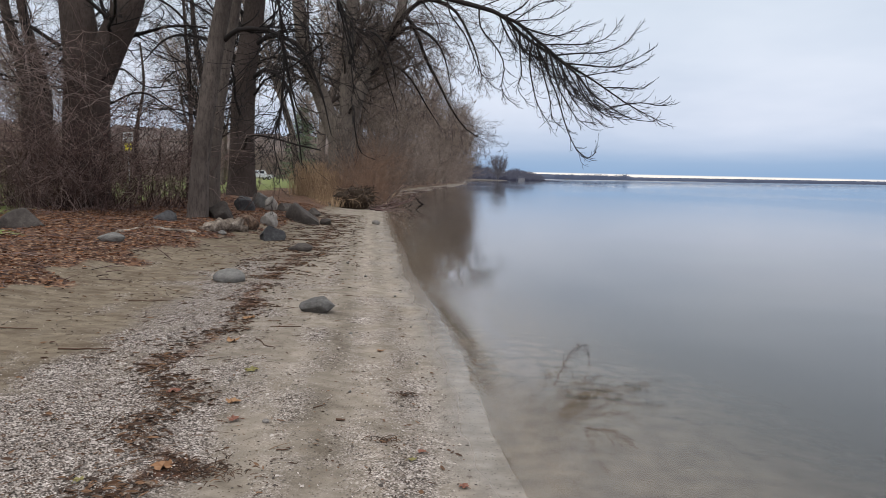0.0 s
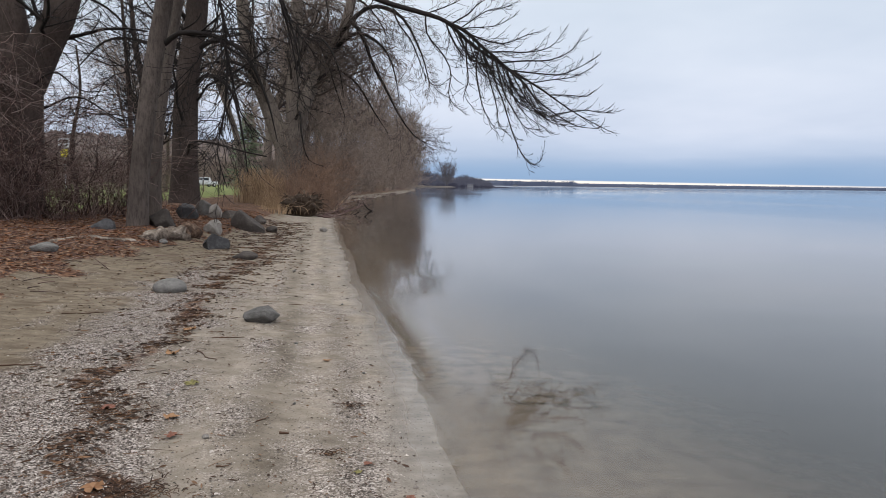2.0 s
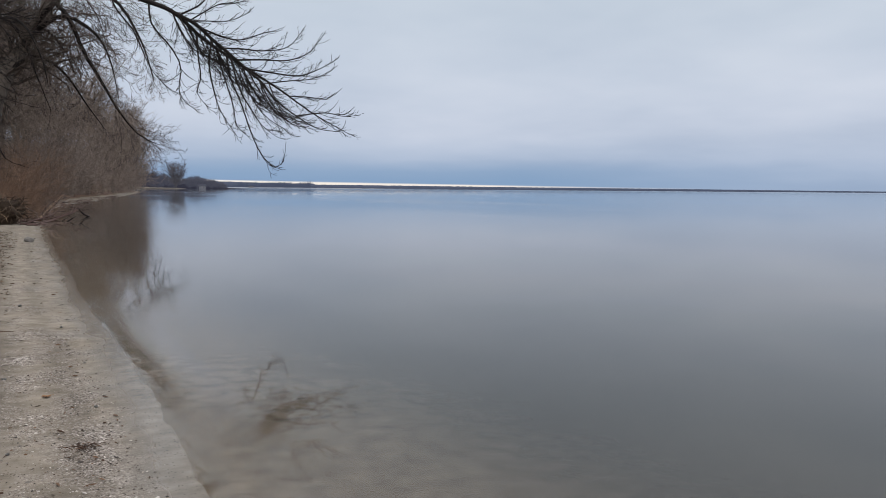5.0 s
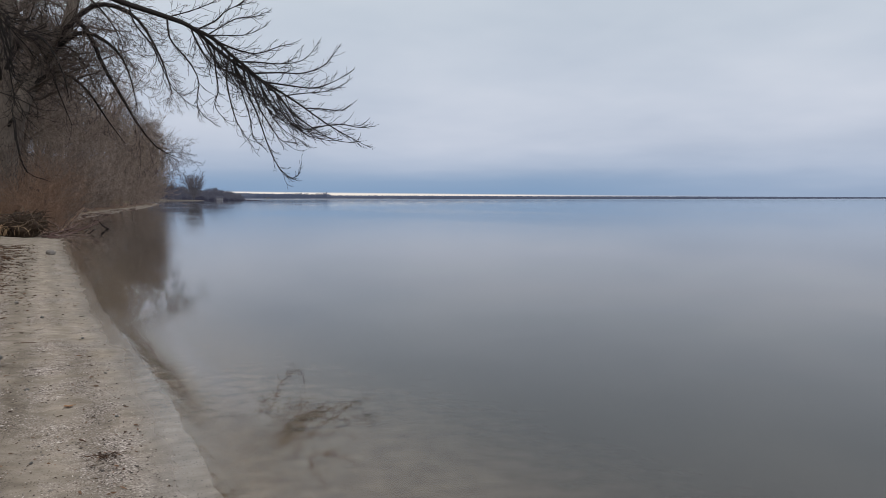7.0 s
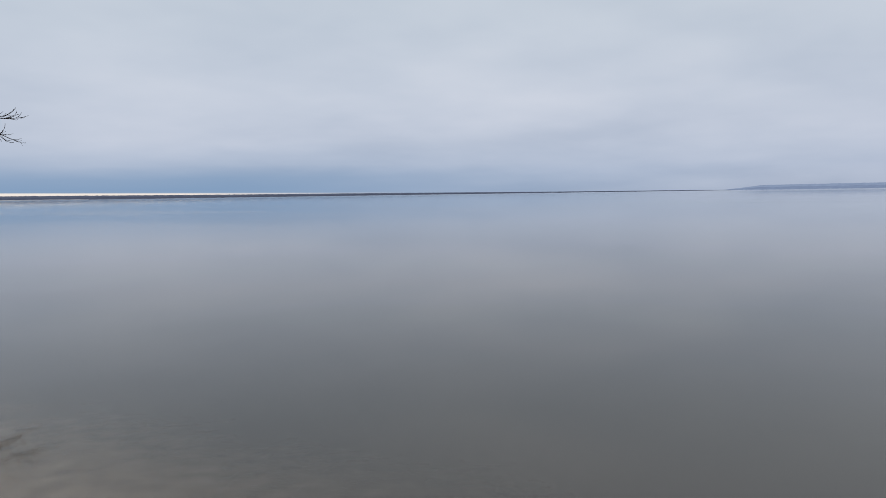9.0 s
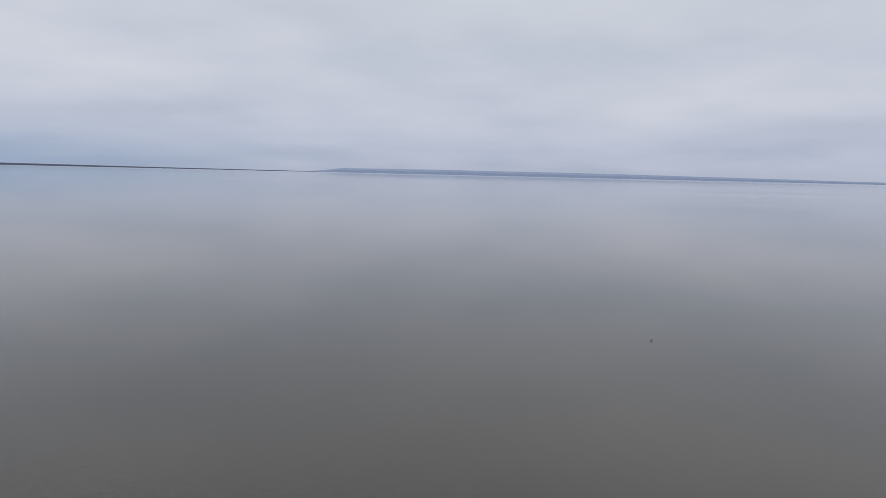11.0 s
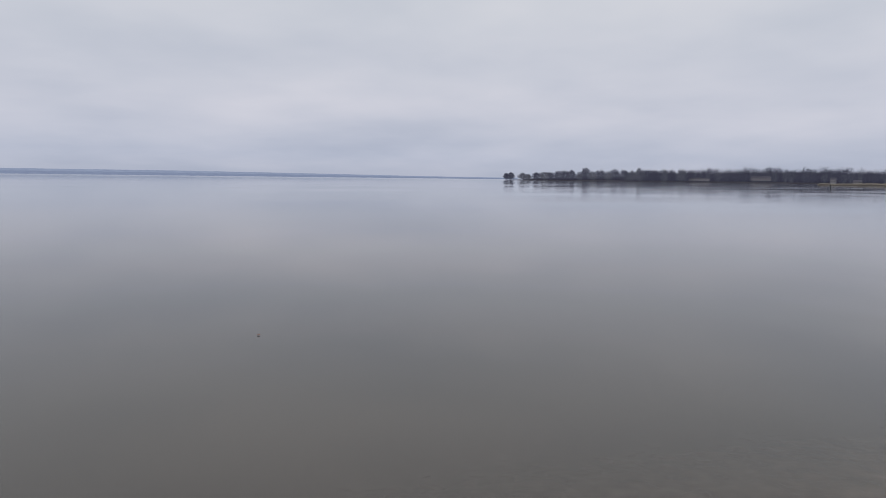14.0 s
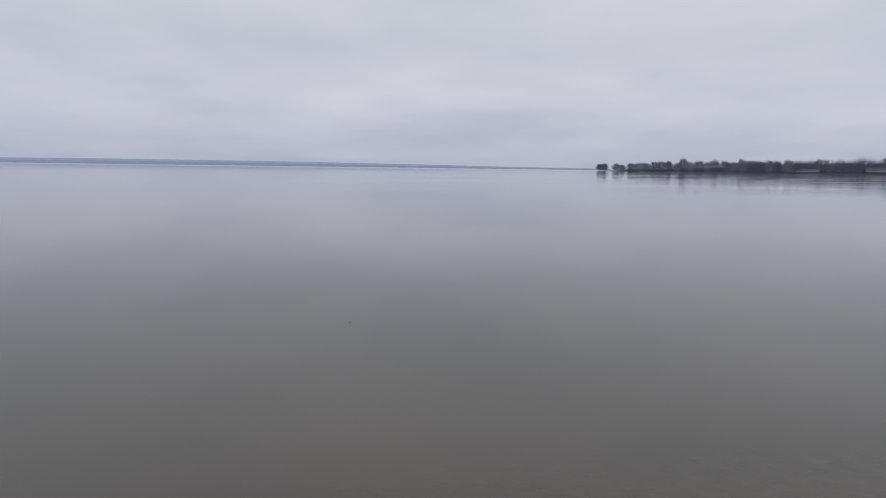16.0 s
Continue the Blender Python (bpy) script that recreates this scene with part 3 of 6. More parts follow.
def drooping(count, seed, x0, z0, z1, reach, r=0.09, dens=2.2, arc=(-2.6, 0.8)):
    """Limbs that spring from a trunk, rise a little and hang down at their ends."""
    rng = random.Random(seed)
    out = []
    for _ in range(count):
        z = rng.uniform(z0, z1)
        a = rng.uniform(*arc)
        ln = reach * rng.uniform(0.7, 1.2)
        cx, cy = math.cos(a), math.sin(a)
        rise = rng.uniform(0.2, 0.9)
        out.append(("limb", [(x0, 0, z), (x0 + cx * ln * 0.35, cy * ln * 0.35, z + rise), (x0 + cx * ln * 0.7, cy * ln * 0.7, z + rise * 0.4), (x0 + cx * ln * 0.95, cy * ln * 0.95, z - ln * 0.25), (x0 + cx * ln * 1.05, cy * ln * 1.05, z - ln * 0.55)], r, 0.012, dens, 1))
    return out


H_OVER = Habit(seg=(7, 7, 6, 4), sides=(6, 4, 3, 3), wander=(0.10, 0.12, 0.15, 0.17), lift=(-0.03, -0.02, 0.08, 0.15), per_m=(3.4, 3.8, 4.2, 0), ratio=(0.17, 0.42, 0.42, 0), angle=(0.45, 0.5, 0.55, 0.55), slim=(0.34, 0.5, 0.7, 0.7), tip=0.0052, start=0.10, least=0.22)
H_MAPLE = Habit(seg=(7, 6, 4, 2), per_m=(2.2, 3.4, 5.0, 0), ratio=(0.45, 0.45, 0.42, 0), lift=(0.0, -0.05, -0.01, 0.05), wander=(0.13, 0.19, 0.22, 0.2), slim=(0.15, 0.4, 0.6, 0.6), tip=0.004, least=0.2)
H_WIDE = Habit(seg=(7, 6, 4, 2), per_m=(2.0, 3.2, 4.6, 0), ratio=(0.40, 0.45, 0.42, 0), lift=(0.0, -0.06, -0.03, 0.04), wander=(0.13, 0.2, 0.22, 0.2), slim=(0.2, 0.42, 0.6, 0.6), tip=0.006, least=0.25)

# tree with the limb that hangs over the water
leaner = limbed_tree(-6.21, 17.8, "tall grey-barked tree leaning to the lake, one limb overhanging the water", [
    ("trunk", [(0, 0, 0), (0.08, 0, 1.4), (0.28, 0, 2.85), (0.52, 0, 4.3), (0.85, 0, 5.9), (1.2, 0.1, 8.0), (1.4, 0.1, 9.4)], 0.215, 0.18, 0, 1),
    ("limb", [(0.75, 0, 4.55), (1.2, -0.2, 4.78), (1.9, -0.2, 4.75), (2.2, -0.2, 4.55), (2.35, -0.25, 3.95), (2.56, -0.3, 3.0), (2.84, -0.3, 2.5)], 0.07, 0.008, 1.7, 2),
    ("limb", [(0.95, 0, 6.4), (1.6, -0.2, 6.9), (2.1, -0.3, 5.7), (2.3, -0.35, 4.4), (2.25, -0.4, 3.0), (2.05, -0.4, 2.0), (2.27, -0.4, 1.1)], 0.055, 0.008, 1.8, 2),
    ("limb", [(0.9, 0, 6.1), (2.0, 0.4, 6.9), (3.2, 0.5, 6.2), (3.7, 0.5, 4.8), (3.9, 0.5, 3.4)], 0.055, 0.008, 2.5, 2),
    ("limb", [(1.4, 0.1, 9.4), (1.8, 0.6, 11.0), (2.0, 1.0, 14.0)], 0.22, 0.08, 0.5, 1),
], H_OVER, BARK_GREY, TWIG, 3, 0.3)

# the overhanging limb: two stems side by side, boughs sweeping out to the lake and boughs hanging down
STEMS = [
    ([(1.15, 0, 7.4), (2.6, -0.6, 7.3), (4.2, -1.1, 6.4), (5.4, -1.4, 5.62), (6.05, -1.54, 5.30), (6.91, -1.75, 5.03), (7.43, -1.88, 4.82), (7.99, -2.02, 4.31), (8.70, -2.19, 3.83), (9.42, -2.37, 3.37), (10.15, -2.55, 2.85), (10.88, -2.73, 2.44)], 0.085, 0.006),
    ([(7.41, -2.03, 4.79), (7.83, -2.13, 4.57), (8.17, -2.21, 4.25), (8.45, -2.28, 4.02), (8.75, -2.35, 3.74), (9.08, -2.44, 3.45), (9.33, -2.50, 3.12), (9.69, -2.59, 2.83), (10.17, -2.70, 2.54), (10.65, -2.82, 2.47)], 0.042, 0.006)]
BOUGHS = [
    [(7.53, -2.11, 4.81), (7.88, -2.19, 4.94), (8.05, -2.23, 5.12), (8.29, -2.29, 5.25), (8.69, -2.39, 5.36)],
    [(6.92, -1.56, 5.08), (7.43, -1.68, 5.21), (7.83, -1.78, 5.39), (8.14, -1.86, 5.62)],
    [(7.88, -2.19, 4.94), (8.25, -2.3, 4.98), (8.6, -2.3, 5.05), (8.95, -2.4, 5.2)],
    [(8.29, -2.29, 5.25), (8.6, -2.3, 5.5), (8.95, -2.4, 5.62)],
    [(7.72, -2.1, 4.64), (8.1, -1.9, 4.72), (8.55, -1.9, 4.78), (8.95, -2.0, 4.98)],
    [(7.84, -2.28, 4.53), (8.26, -2.38, 4.34), (8.66, -2.48, 4.28), (9.07, -2.58, 4.43), (9.38, -2.66, 4.52)],
    [(8.27, -1.89, 4.27), (8.73, -2.00, 4.19), (9.21, -2.12, 4.17), (9.69, -2.24, 4.28), (10.01, -2.32, 4.67)],
    [(8.52, -2.50, 3.93), (9.05, -2.63, 3.89), (9.56, -2.75, 3.90), (9.98, -2.86, 4.08), (10.26, -2.93, 4.45)],
    [(8.82, -2.12, 3.83), (9.34, -2.25, 3.70), (9.87, -2.38, 3.66), (10.30, -2.49, 3.82), (10.71, -2.59, 4.08)],
    [(9.13, -2.70, 3.50), (9.54, -2.80, 3.47), (10.01, -2.92, 3.53), (10.43, -3.02, 3.72)],
    [(9.61, -2.52, 3.23), (10.03, -2.62, 3.19), (10.37, -2.70, 3.16), (10.57, -2.75, 3.30)],
    [(9.87, -2.78, 2.96), (10.29, -2.88, 2.85), (10.66, -2.98, 2.79), (10.95, -3.05, 2.81)],
    [(6.85, -2.04, 4.87), (6.99, -2.07, 4.50), (7.31, -2.15, 4.10), (7.51, -2.20, 3.69), (7.46, -2.19, 3.27), (7.56, -2.21, 3.01), (7.82, -2.28, 2.80)],
    [(6.24, -1.79, 5.21), (6.34, -1.81, 4.81), (6.64, -1.89, 4.41), (6.83, -1.93, 3.95), (6.99, -1.97, 3.59), (7.30, -2.05, 3.23)],
    [(7.65, -2.13, 4.37), (7.85, -2.18, 3.93), (7.89, -2.19, 3.51), (7.82, -2.18, 3.19), (8.04, -2.23, 2.87)],
    [(7.94, -2.41, 4.18), (8.03, -2.43, 3.74), (8.11, -2.45, 3.22), (8.24, -2.48, 2.80), (8.53, -2.55, 2.32)],
    [(8.25, -2.38, 4.00), (8.44, -2.43, 3.51), (8.63, -2.48, 3.03), (8.83, -2.52, 2.39), (9.02, -2.57, 1.96), (9.28, -2.64, 1.69), (9.48, -2.68, 1.83)],
    [(8.32, -2.60, 3.90), (8.59, -2.67, 3.25), (8.80, -2.72, 2.86), (9.05, -2.78, 2.49), (9.33, -2.85, 2.43)],
    [(8.68, -2.29, 3.71), (8.87, -2.34, 3.17), (9.18, -2.41, 2.74), (9.62, -2.52, 2.46)],
    [(8.92, -2.70, 3.45), (9.22, -2.77, 2.98), (9.57, -2.86, 2.61), (10.01, -2.97, 2.49)],
    [(8.25, -1.98, 4.15), (8.35, -2.01, 3.67), (8.54, -2.05, 3.02), (8.61, -2.07, 2.58), (8.84, -2.13, 2.34)],
]


def sweep_twigs(w, pts, length, gap, ln, rng, fade=0.8, depth=0, tip=0.0046):
    """Fine crooked twigs along a bough, leaving it at a narrow angle and curving up at their ends."""
    k = len(pts) - 1
    n = max(1, int(length / gap))
    for i in range(n):
        u = 0.10 + 0.90 * (i + rng.random()) / n
        j = min(int(u * k), k - 1)
        p = pts[j].lerp(pts[j + 1], min(1.0, u * k - j))
        d = off_axis((pts[j + 1] - pts[j]).normalized(), rng.uniform(0.2, 0.85), rng)
        l2 = ln * rng.uniform(0.35, 1.35) * (1.15 - fade * u)
        q, out = p, [p]
        steps = 7 if depth == 0 else 4
        for m in range(steps):
            d = Vector((d.x + 0.03 + rng.gauss(0, 0.14), d.y + rng.gauss(0, 0.14), d.z + (0.02 + 0.16 * m / steps) + rng.gauss(0, 0.15))).normalized()
            q = q + d * l2 / steps
            out.append(q)
        w.stem(out, tip * (1.4 if depth == 0 else 0.9), tip * 0.7, 3)
        if depth == 0:
            sweep_twigs(w, out, l2, 0.15, l2 * 0.45, rng, 0.7, 1, tip)


rng = random.Random(12)
spray = Wood()
spines = []
for ctrl, r0, r1 in STEMS:
    pts = spline(ctrl, 40)
    spines += pts
    w = Wood()
    w.stem(pts, r0, r1, 9)
    part("limb", w.mesh("limb"), TWIG, leaner)
    sweep_twigs(spray, pts[18:] if r0 > 0.06 else pts, run_length(pts) * 0.6, 0.085, 0.70, rng)
core = spline(STEMS[0][0], 60)
for i in range(20):
    a = core[32 + 15 * i // 19] + Vector((0, rng.uniform(-0.3, 0.1), 0))
    ln = rng.uniform(0.7, 1.2)
    BOUGHS.append([tuple(a), tuple(a + Vector((0.16, -0.1, -0.44)) * ln), tuple(a + Vector((0.44, -0.15, -0.84)) * ln), tuple(a + Vector((0.95, -0.2, -1.04)) * ln)])
for ctrl in BOUGHS:
    near = min(spines, key=lambda q: (q - Vector(ctrl[0])).length)
    if (near - Vector(ctrl[0])).length < 0.6:
        ctrl = [tuple(near)] + ctrl[1:]
    pts = spline(ctrl, 14)
    falling = ctrl[-1][2] < ctrl[0][2] - 0.7
    w = Wood()
    w.stem(pts, 0.021 if len(ctrl) > 4 else 0.015, 0.0045, 5)
    part("bough", w.mesh("bough"), TWIG, leaner)
    sweep_twigs(spray, pts, run_length(pts), 0.088, 0.46 if falling else 0.52, rng, 0.45 if falling else 0.8)
part("spray", spray.mesh("spray"), TWIG, leaner)

# its second stem close behind
limbed_tree(-6.35, 19.4, "slim grey-barked tree close behind a larger trunk", [
    ("trunk", [(0, 0, 0), (0.1, 0, 2.0), (0.4, 0, 4.0), (0.95, 0, 7.0), (1.3, 0, 11.0)], 0.165, 0.11, 0.2, 1),
], H_MAPLE, BARK_GREY, TWIG, 4)

# thin trees behind, with fine spreading twigs
H_FINE = Habit(seg=(7, 6, 4, 2), per_m=(3.4, 3.8, 5.0, 0), ratio=(0.38, 0.46, 0.42, 0), lift=(-0.03, -0.04, 0.0, 0.05), wander=(0.13, 0.19, 0.22, 0.2), angle=(1.1, 0.8, 0.7, 0.6), slim=(0.28, 0.42, 0.6, 0.6), tip=0.0038, start=0.18, least=0.22)
for bx, by, ctrl, r, seed in (
        (-10.1, 28.0, [(0, 0, 0), (0.15, 0, 3.5), (0.0, 0, 7.0), (-0.2, 0, 11.0)], 0.10, 61),
        (-13.6, 27.0, [(0, 0, 0), (-0.2, 0, 3.0), (0.1, 0, 6.0), (0.3, 0, 10.0)], 0.15, 62),
        (-12.2, 24.4, [(0, 0, 0), (0.3, 0, 2.5), (0.8, 0, 5.0), (1.0, 0, 8.0)], 0.09, 65),
        (-11.6, 36.0, [(0, 0, 0), (-0.3, 0, 4.0), (-0.9, 0, 8.0), (-1.2, 0, 13.0)], 0.20, 64),
        (-12.6, 29.5, [(0, 0, 0), (-0.2, 0, 2.4), (0.2, 0, 4.6), (0.1, 0, 6.4)], 0.09, 67),
        (-9.6, 26.6, [(0, 0, 0), (0.2, 0, 1.8), (-0.1, 0, 3.4), (-0.4, 0, 5.2)], 0.06, 68)):
    limbed_tree(bx, by, "slender dark tree with fine spreading twigs behind the bank", [("trunk", ctrl, r, r * 0.35, 1.0, 1)], H_FINE, BARK_DARK, TWIG, seed)

# the thick forked tree
limbed_tree(-10.2, 20.2, "massive dark forked tree wrapped in brush at its foot", [
    ("trunk", [(0, 0, 0), (0.06, 0, 1.5), (0.12, 0, 3.0), (0.22, 0, 4.5)], 0.55, 0.62, 0, 1),
    ("limb", [(0.06, 0, 3.2), (-0.03, 0, 5.0), (-0.24, 0.1, 6.6), (-0.7, 0.2, 11.0)], 0.52, 0.32, 0.35, 1),
    ("limb", [(0.35, 0, 3.6), (0.85, 0, 4.7), (1.35, 0, 5.7), (1.75, 0.2, 7.4), (2.4, 0.4, 11.0)], 0.46, 0.28, 0.35, 1),
    ("limb", [(0.6, -0.3, 3.6), (1.4, -0.7, 3.9), (2.2, -0.9, 3.4), (3.2, -1.0, 3.5)], 0.034, 0.008, 1.3, 1),
    ("limb", [(0.55, 0.2, 3.0), (1.5, 0.4, 3.4), (2.6, 0.5, 2.8), (3.5, 0.4, 3.0)], 0.034, 0.008, 1.3, 1),
    ("limb", [(1.5, 0, 6.2), (2.4, 0.5, 5.8), (3.2, 0.8, 4.8), (3.8, 0.9, 4.0)], 0.04, 0.008, 1.3, 1),
    ("limb", [(-0.6, 0, 4.6), (-1.6, -0.4, 5.2), (-2.8, -0.6, 4.8), (-3.8, -0.6, 4.9)], 0.06, 0.008, 1.3, 1),
], H_MAPLE, BARK_DARK, TWIG, 5)

for bx, by, ctrl, seed in (
        (-11.75, 20.6, [(0, 0, 0), (0.22, 0, 2.8), (0.05, 0, 4.0), (-0.12, 0, 4.75), (-0.35, 0, 6.0), (-0.8, 0, 10.0)], 6),
        (-12.6, 21.6, [(0, 0, 0), (0.02, 0, 3.4), (-0.34, 0, 4.9), (-0.6, 0, 6.2), (-1.2, 0, 10.0)], 7)):
    limbed_tree(bx, by, "slim dark stem leaning away from a thick tree", [("trunk", ctrl, 0.22, 0.10, 0.45, 1)], H_MAPLE, BARK_DARK, TWIG, seed)

# the dark straight tree
limbed_tree(-9.7, 34.0, "dark straight-trunked tree with drooping branches at the lawn edge", [
    ("trunk", [(0, 0, 0), (0.05, 0, 3.0), (0.25, 0, 6.0), (0.7, 0, 8.6), (1.1, 0, 13.0)], 0.56, 0.44, 0.6, 1),
    ("limb", [(0.4, 0, 7.0), (1.6, -0.4, 7.6), (3.0, -0.8, 7.0), (4.0, -1.0, 5.0), (4.5, -1.1, 3.0)], 0.14, 0.02, 0.95, 1),
    ("limb", [(0.45, 0, 5.6), (1.4, -0.6, 6.0), (2.5, -1.2, 5.2), (3.0, -1.4, 3.2), (3.2, -1.4, 1.6)], 0.11, 0.02, 0.95, 1),
    ("limb", [(0.0, -0.3, 5.7), (-0.6, -0.5, 5.2), (-0.8, -0.7, 4.2), (-0.9, -0.8, 3.0)], 0.12, 0.02, 0.95, 1),
    ("limb", [(0.0, 0, 6.5), (-1.4, -0.4, 7.4), (-3.0, -0.8, 7.4), (-4.4, -1.0, 6.0)], 0.12, 0.02, 0.95, 1),
    ("limb", [(0.6, 0, 9.5), (2.2, -0.5, 10.8), (4.2, -0.8, 10.2), (5.2, -1.0, 8.0), (5.6, -1.0, 6.0)], 0.14, 0.02, 0.95, 1),
] + drooping(2, 81, 0.45, 7.5, 11.5, 4.2, 0.09, 1.2), H_MAPLE, BARK_DARK, TWIG, 8)

# the wide many-stemmed tree over the fallen root mass
limbed_tree(-6.0, 42.0, "wide many-stemmed bare tree spreading over the shore", [
    ("trunk", [(0, 0, 0), (-0.1, 0, 2.0), (0.0, 0, 3.6), (0.2, 0, 5.0)], 0.72, 0.80, 0, 1),
    ("limb", [(-0.15, 0, 3.3), (-1.08, 0, 5.75), (-2.16, 0, 8.77), (-2.5, 0, 11.1), (-2.8, 0, 15.0)], 0.54, 0.28, 1.2, 1),
    ("limb", [(0.3, 0, 4.6), (0.24, 0, 7.0), (0.55, 0, 11.0), (0.6, 0, 16.0)], 0.44, 0.24, 1.2, 1),
    ("limb", [(0.35, 0, 4.3), (1.11, 0, 6.68), (2.39, -0.1, 8.83), (3.43, -0.2, 11.1), (4.4, -0.5, 16.0)], 0.46, 0.20, 1.3, 1),
    ("limb", [(2.6, -0.3, 9.2), (3.6, -1.2, 10.6), (4.4, -1.8, 9.6), (4.9, -2, 8.2), (5.57, -2.0, 6.99), (6.44, -2.0, 5.35), (7.32, -2.0, 4.21), (8.22, -2.0, 3.75)], 0.15, 0.015, 2.2, 1),
    ("limb", [(2.2, -0.3, 8.6), (3.2, -1.2, 9.5), (4.19, -1.8, 9.88), (5.45, -2, 9.14), (6.09, -2, 7.92), (6.43, -2.0, 6.07)], 0.15, 0.015, 2.2, 1),
    ("limb", [(2.9, -0.3, 10.0), (4.6, -0.4, 11.6), (6.4, -0.6, 11.2), (7.6, -0.8, 9.2), (8.2, -0.8, 7.2)], 0.15, 0.02, 2.3, 1),
    ("limb", [(0.4, -0.2, 8.0), (1.4, -1.0, 9.6), (2.2, -1.5, 8.8), (2.8, -1.8, 7.0), (3.4, -1.9, 5.2)], 0.11, 0.012, 2.2, 1),
    ("limb", [(1.6, -0.2, 7.4), (2.8, -0.8, 8.0), (4.0, -1.2, 7.2), (5.0, -1.4, 5.6), (5.8, -1.5, 4.4)], 0.11, 0.012, 2.2, 1),
    ("limb", [(-1.6, -0.2, 7.2), (-2.6, -0.9, 7.0), (-3.2, -1.3, 5.6), (-3.4, -1.5, 4.0)], 0.10, 0.012, 2.2, 1),
    ("limb", [(-0.9, 0, 5.6), (-2.2, -0.5, 8.0), (-4.2, -0.8, 8.2), (-5.8, -1.0, 6.6)], 0.16, 0.02, 2.0, 1),
    ("limb", [(0.25, 0.1, 5.0), (0.8, -1.2, 5.5), (1.0, -2.2, 4.4), (1.4, -2.6, 2.9), (2.4, -2.8, 2.4)], 0.09, 0.012, 2.0, 1),
] + drooping(5, 82, 0.5, 8.0, 13.0, 5.0, 0.10, 2.0), H_WIDE, BARK_MID, TWIG_BROWN, 9, 0.3, limb_mat=TWIG)


# ---- woods and brush ----
H_WOOD = Habit(seg=(6, 5, 3, 1), sides=(5, 4, 3, 3), per_m=(3.0, 2.8, 3.6, 0), ratio=(0.42, 0.42, 0.45, 0), lift=(0.03, -0.03, -0.02, 0.03), wander=(0.14, 0.22, 0.25, 0.2), angle=(0.8, 0.8, 0.75, 0.7), slim=(0.3, 0.42, 0.6, 0.6), tip=0.013, start=0.10, least=0.35)
WOOD_LABEL = "bare grey-brown tree in the shoreline woods"


def wood_tree(x, y, height, r, seed, label=WOOD_LABEL, lean=0.0, group="trees of the woods", twig=None):
    rng = random.Random(seed)
    root = thing("tree", x, y, gz(x, y) - 0.1, label, "tree", group)
    crown = Wood()
    fork = height * rng.uniform(0.25, 0.4)
    trunk = spline([(0, 0, 0), (lean * 0.15, rng.gauss(0, 0.1), fork * 0.6), (lean * 0.4, 0, fork)], 8)
    w = Wood()
    w.stem(trunk, r, r * 0.8, 9)
    for i in range(3):
        a = rng.uniform(0, 6.28)
        sp = height * rng.uniform(0.10, 0.22)
        top = (lean + sp * math.cos(a), sp * math.sin(a), height * rng.uniform(0.85, 1.0))
        pts = spline([tuple(trunk[-2]), (lean * 0.6 + sp * 0.35 * math.cos(a), sp * 0.35 * math.sin(a), lerp(fork, height, 0.4)), top], 9)
        w.stem(pts, r * 0.6, r * 0.12, 7)
        children(crown, pts, r * 0.6, r * 0.12, run_length(pts), 1, H_WOOD, rng, 0.75)
    part("trunk", w.mesh("trunk", 0.2), BARK_MID, root)
    part("crown", crown.mesh("crown"), twig or TWIG_BROWN, root)
    return root


def placed(ob, x, y, turn, size, sink=0.1):
    return copy_thing(ob, pose(x, y, gz(x, y) - sink, 0, 0, turn) @ Matrix.Scale(size, 4))


kinds = [wood_tree(-8.5, 57, 15, 0.24, 21, lean=2.5, twig=TWIG_WOODS), wood_tree(-9.5, 66, 17, 0.28, 22, lean=3.0, twig=TWIG_WOODS), wood_tree(-8.2, 76, 13, 0.2, 23, lean=3.5, twig=TWIG_WOODS)]
for i, (x, y, turn, size) in enumerate((
        (-6.8, 50, 10, 0.95), (-6.4, 62, -20, 0.9), (-5.6, 70, 20, 0.95), (-6.2, 86, -10, 1.0), (-4.6, 98, 10, 1.05), (-3.2, 116, -15, 1.1), (-1.6, 136, 0, 1.15), (0.2, 158, 15, 1.15),
        (-13, 80, 140, 1.1), (-10, 104, 60, 1.15), (-6, 142, 40, 1.2), (1.5, 188, 20, 1.25))):
    placed(kinds[i % 3], x, y, turn, size)
# taller trees close behind the wide tree
for i, (x, y, turn, size) in enumerate(((-8.6, 60, 75, 1.2), (-13.5, 66, 200, 1.15), (-5.4, 56, 110, 1.0), (-7.6, 52, 300, 0.95), (-10.2, 57, 20, 1.25))):
    placed(kinds[i % 3], x, y, turn, size)
# trees round the lawn behind
for i, (x, y, turn, size) in enumerate((
        (-16.5, 46, 10, 0.8), (-23, 42, 80, 0.8), (-30, 52, 130, 0.9), (-37, 48, 250, 0.9), (-20, 64, 300, 0.9), (-44, 72, 20, 1.1), (-30, 92, 220, 1.2), (-58, 110, 90, 1.3), (-24, 124, 75, 1.2))):
    tagged(placed(kinds[(i + 1) % 3], x, y, turn, size), "bare tree with fine dark twigs beside the lawn", group="trees round the lawn")


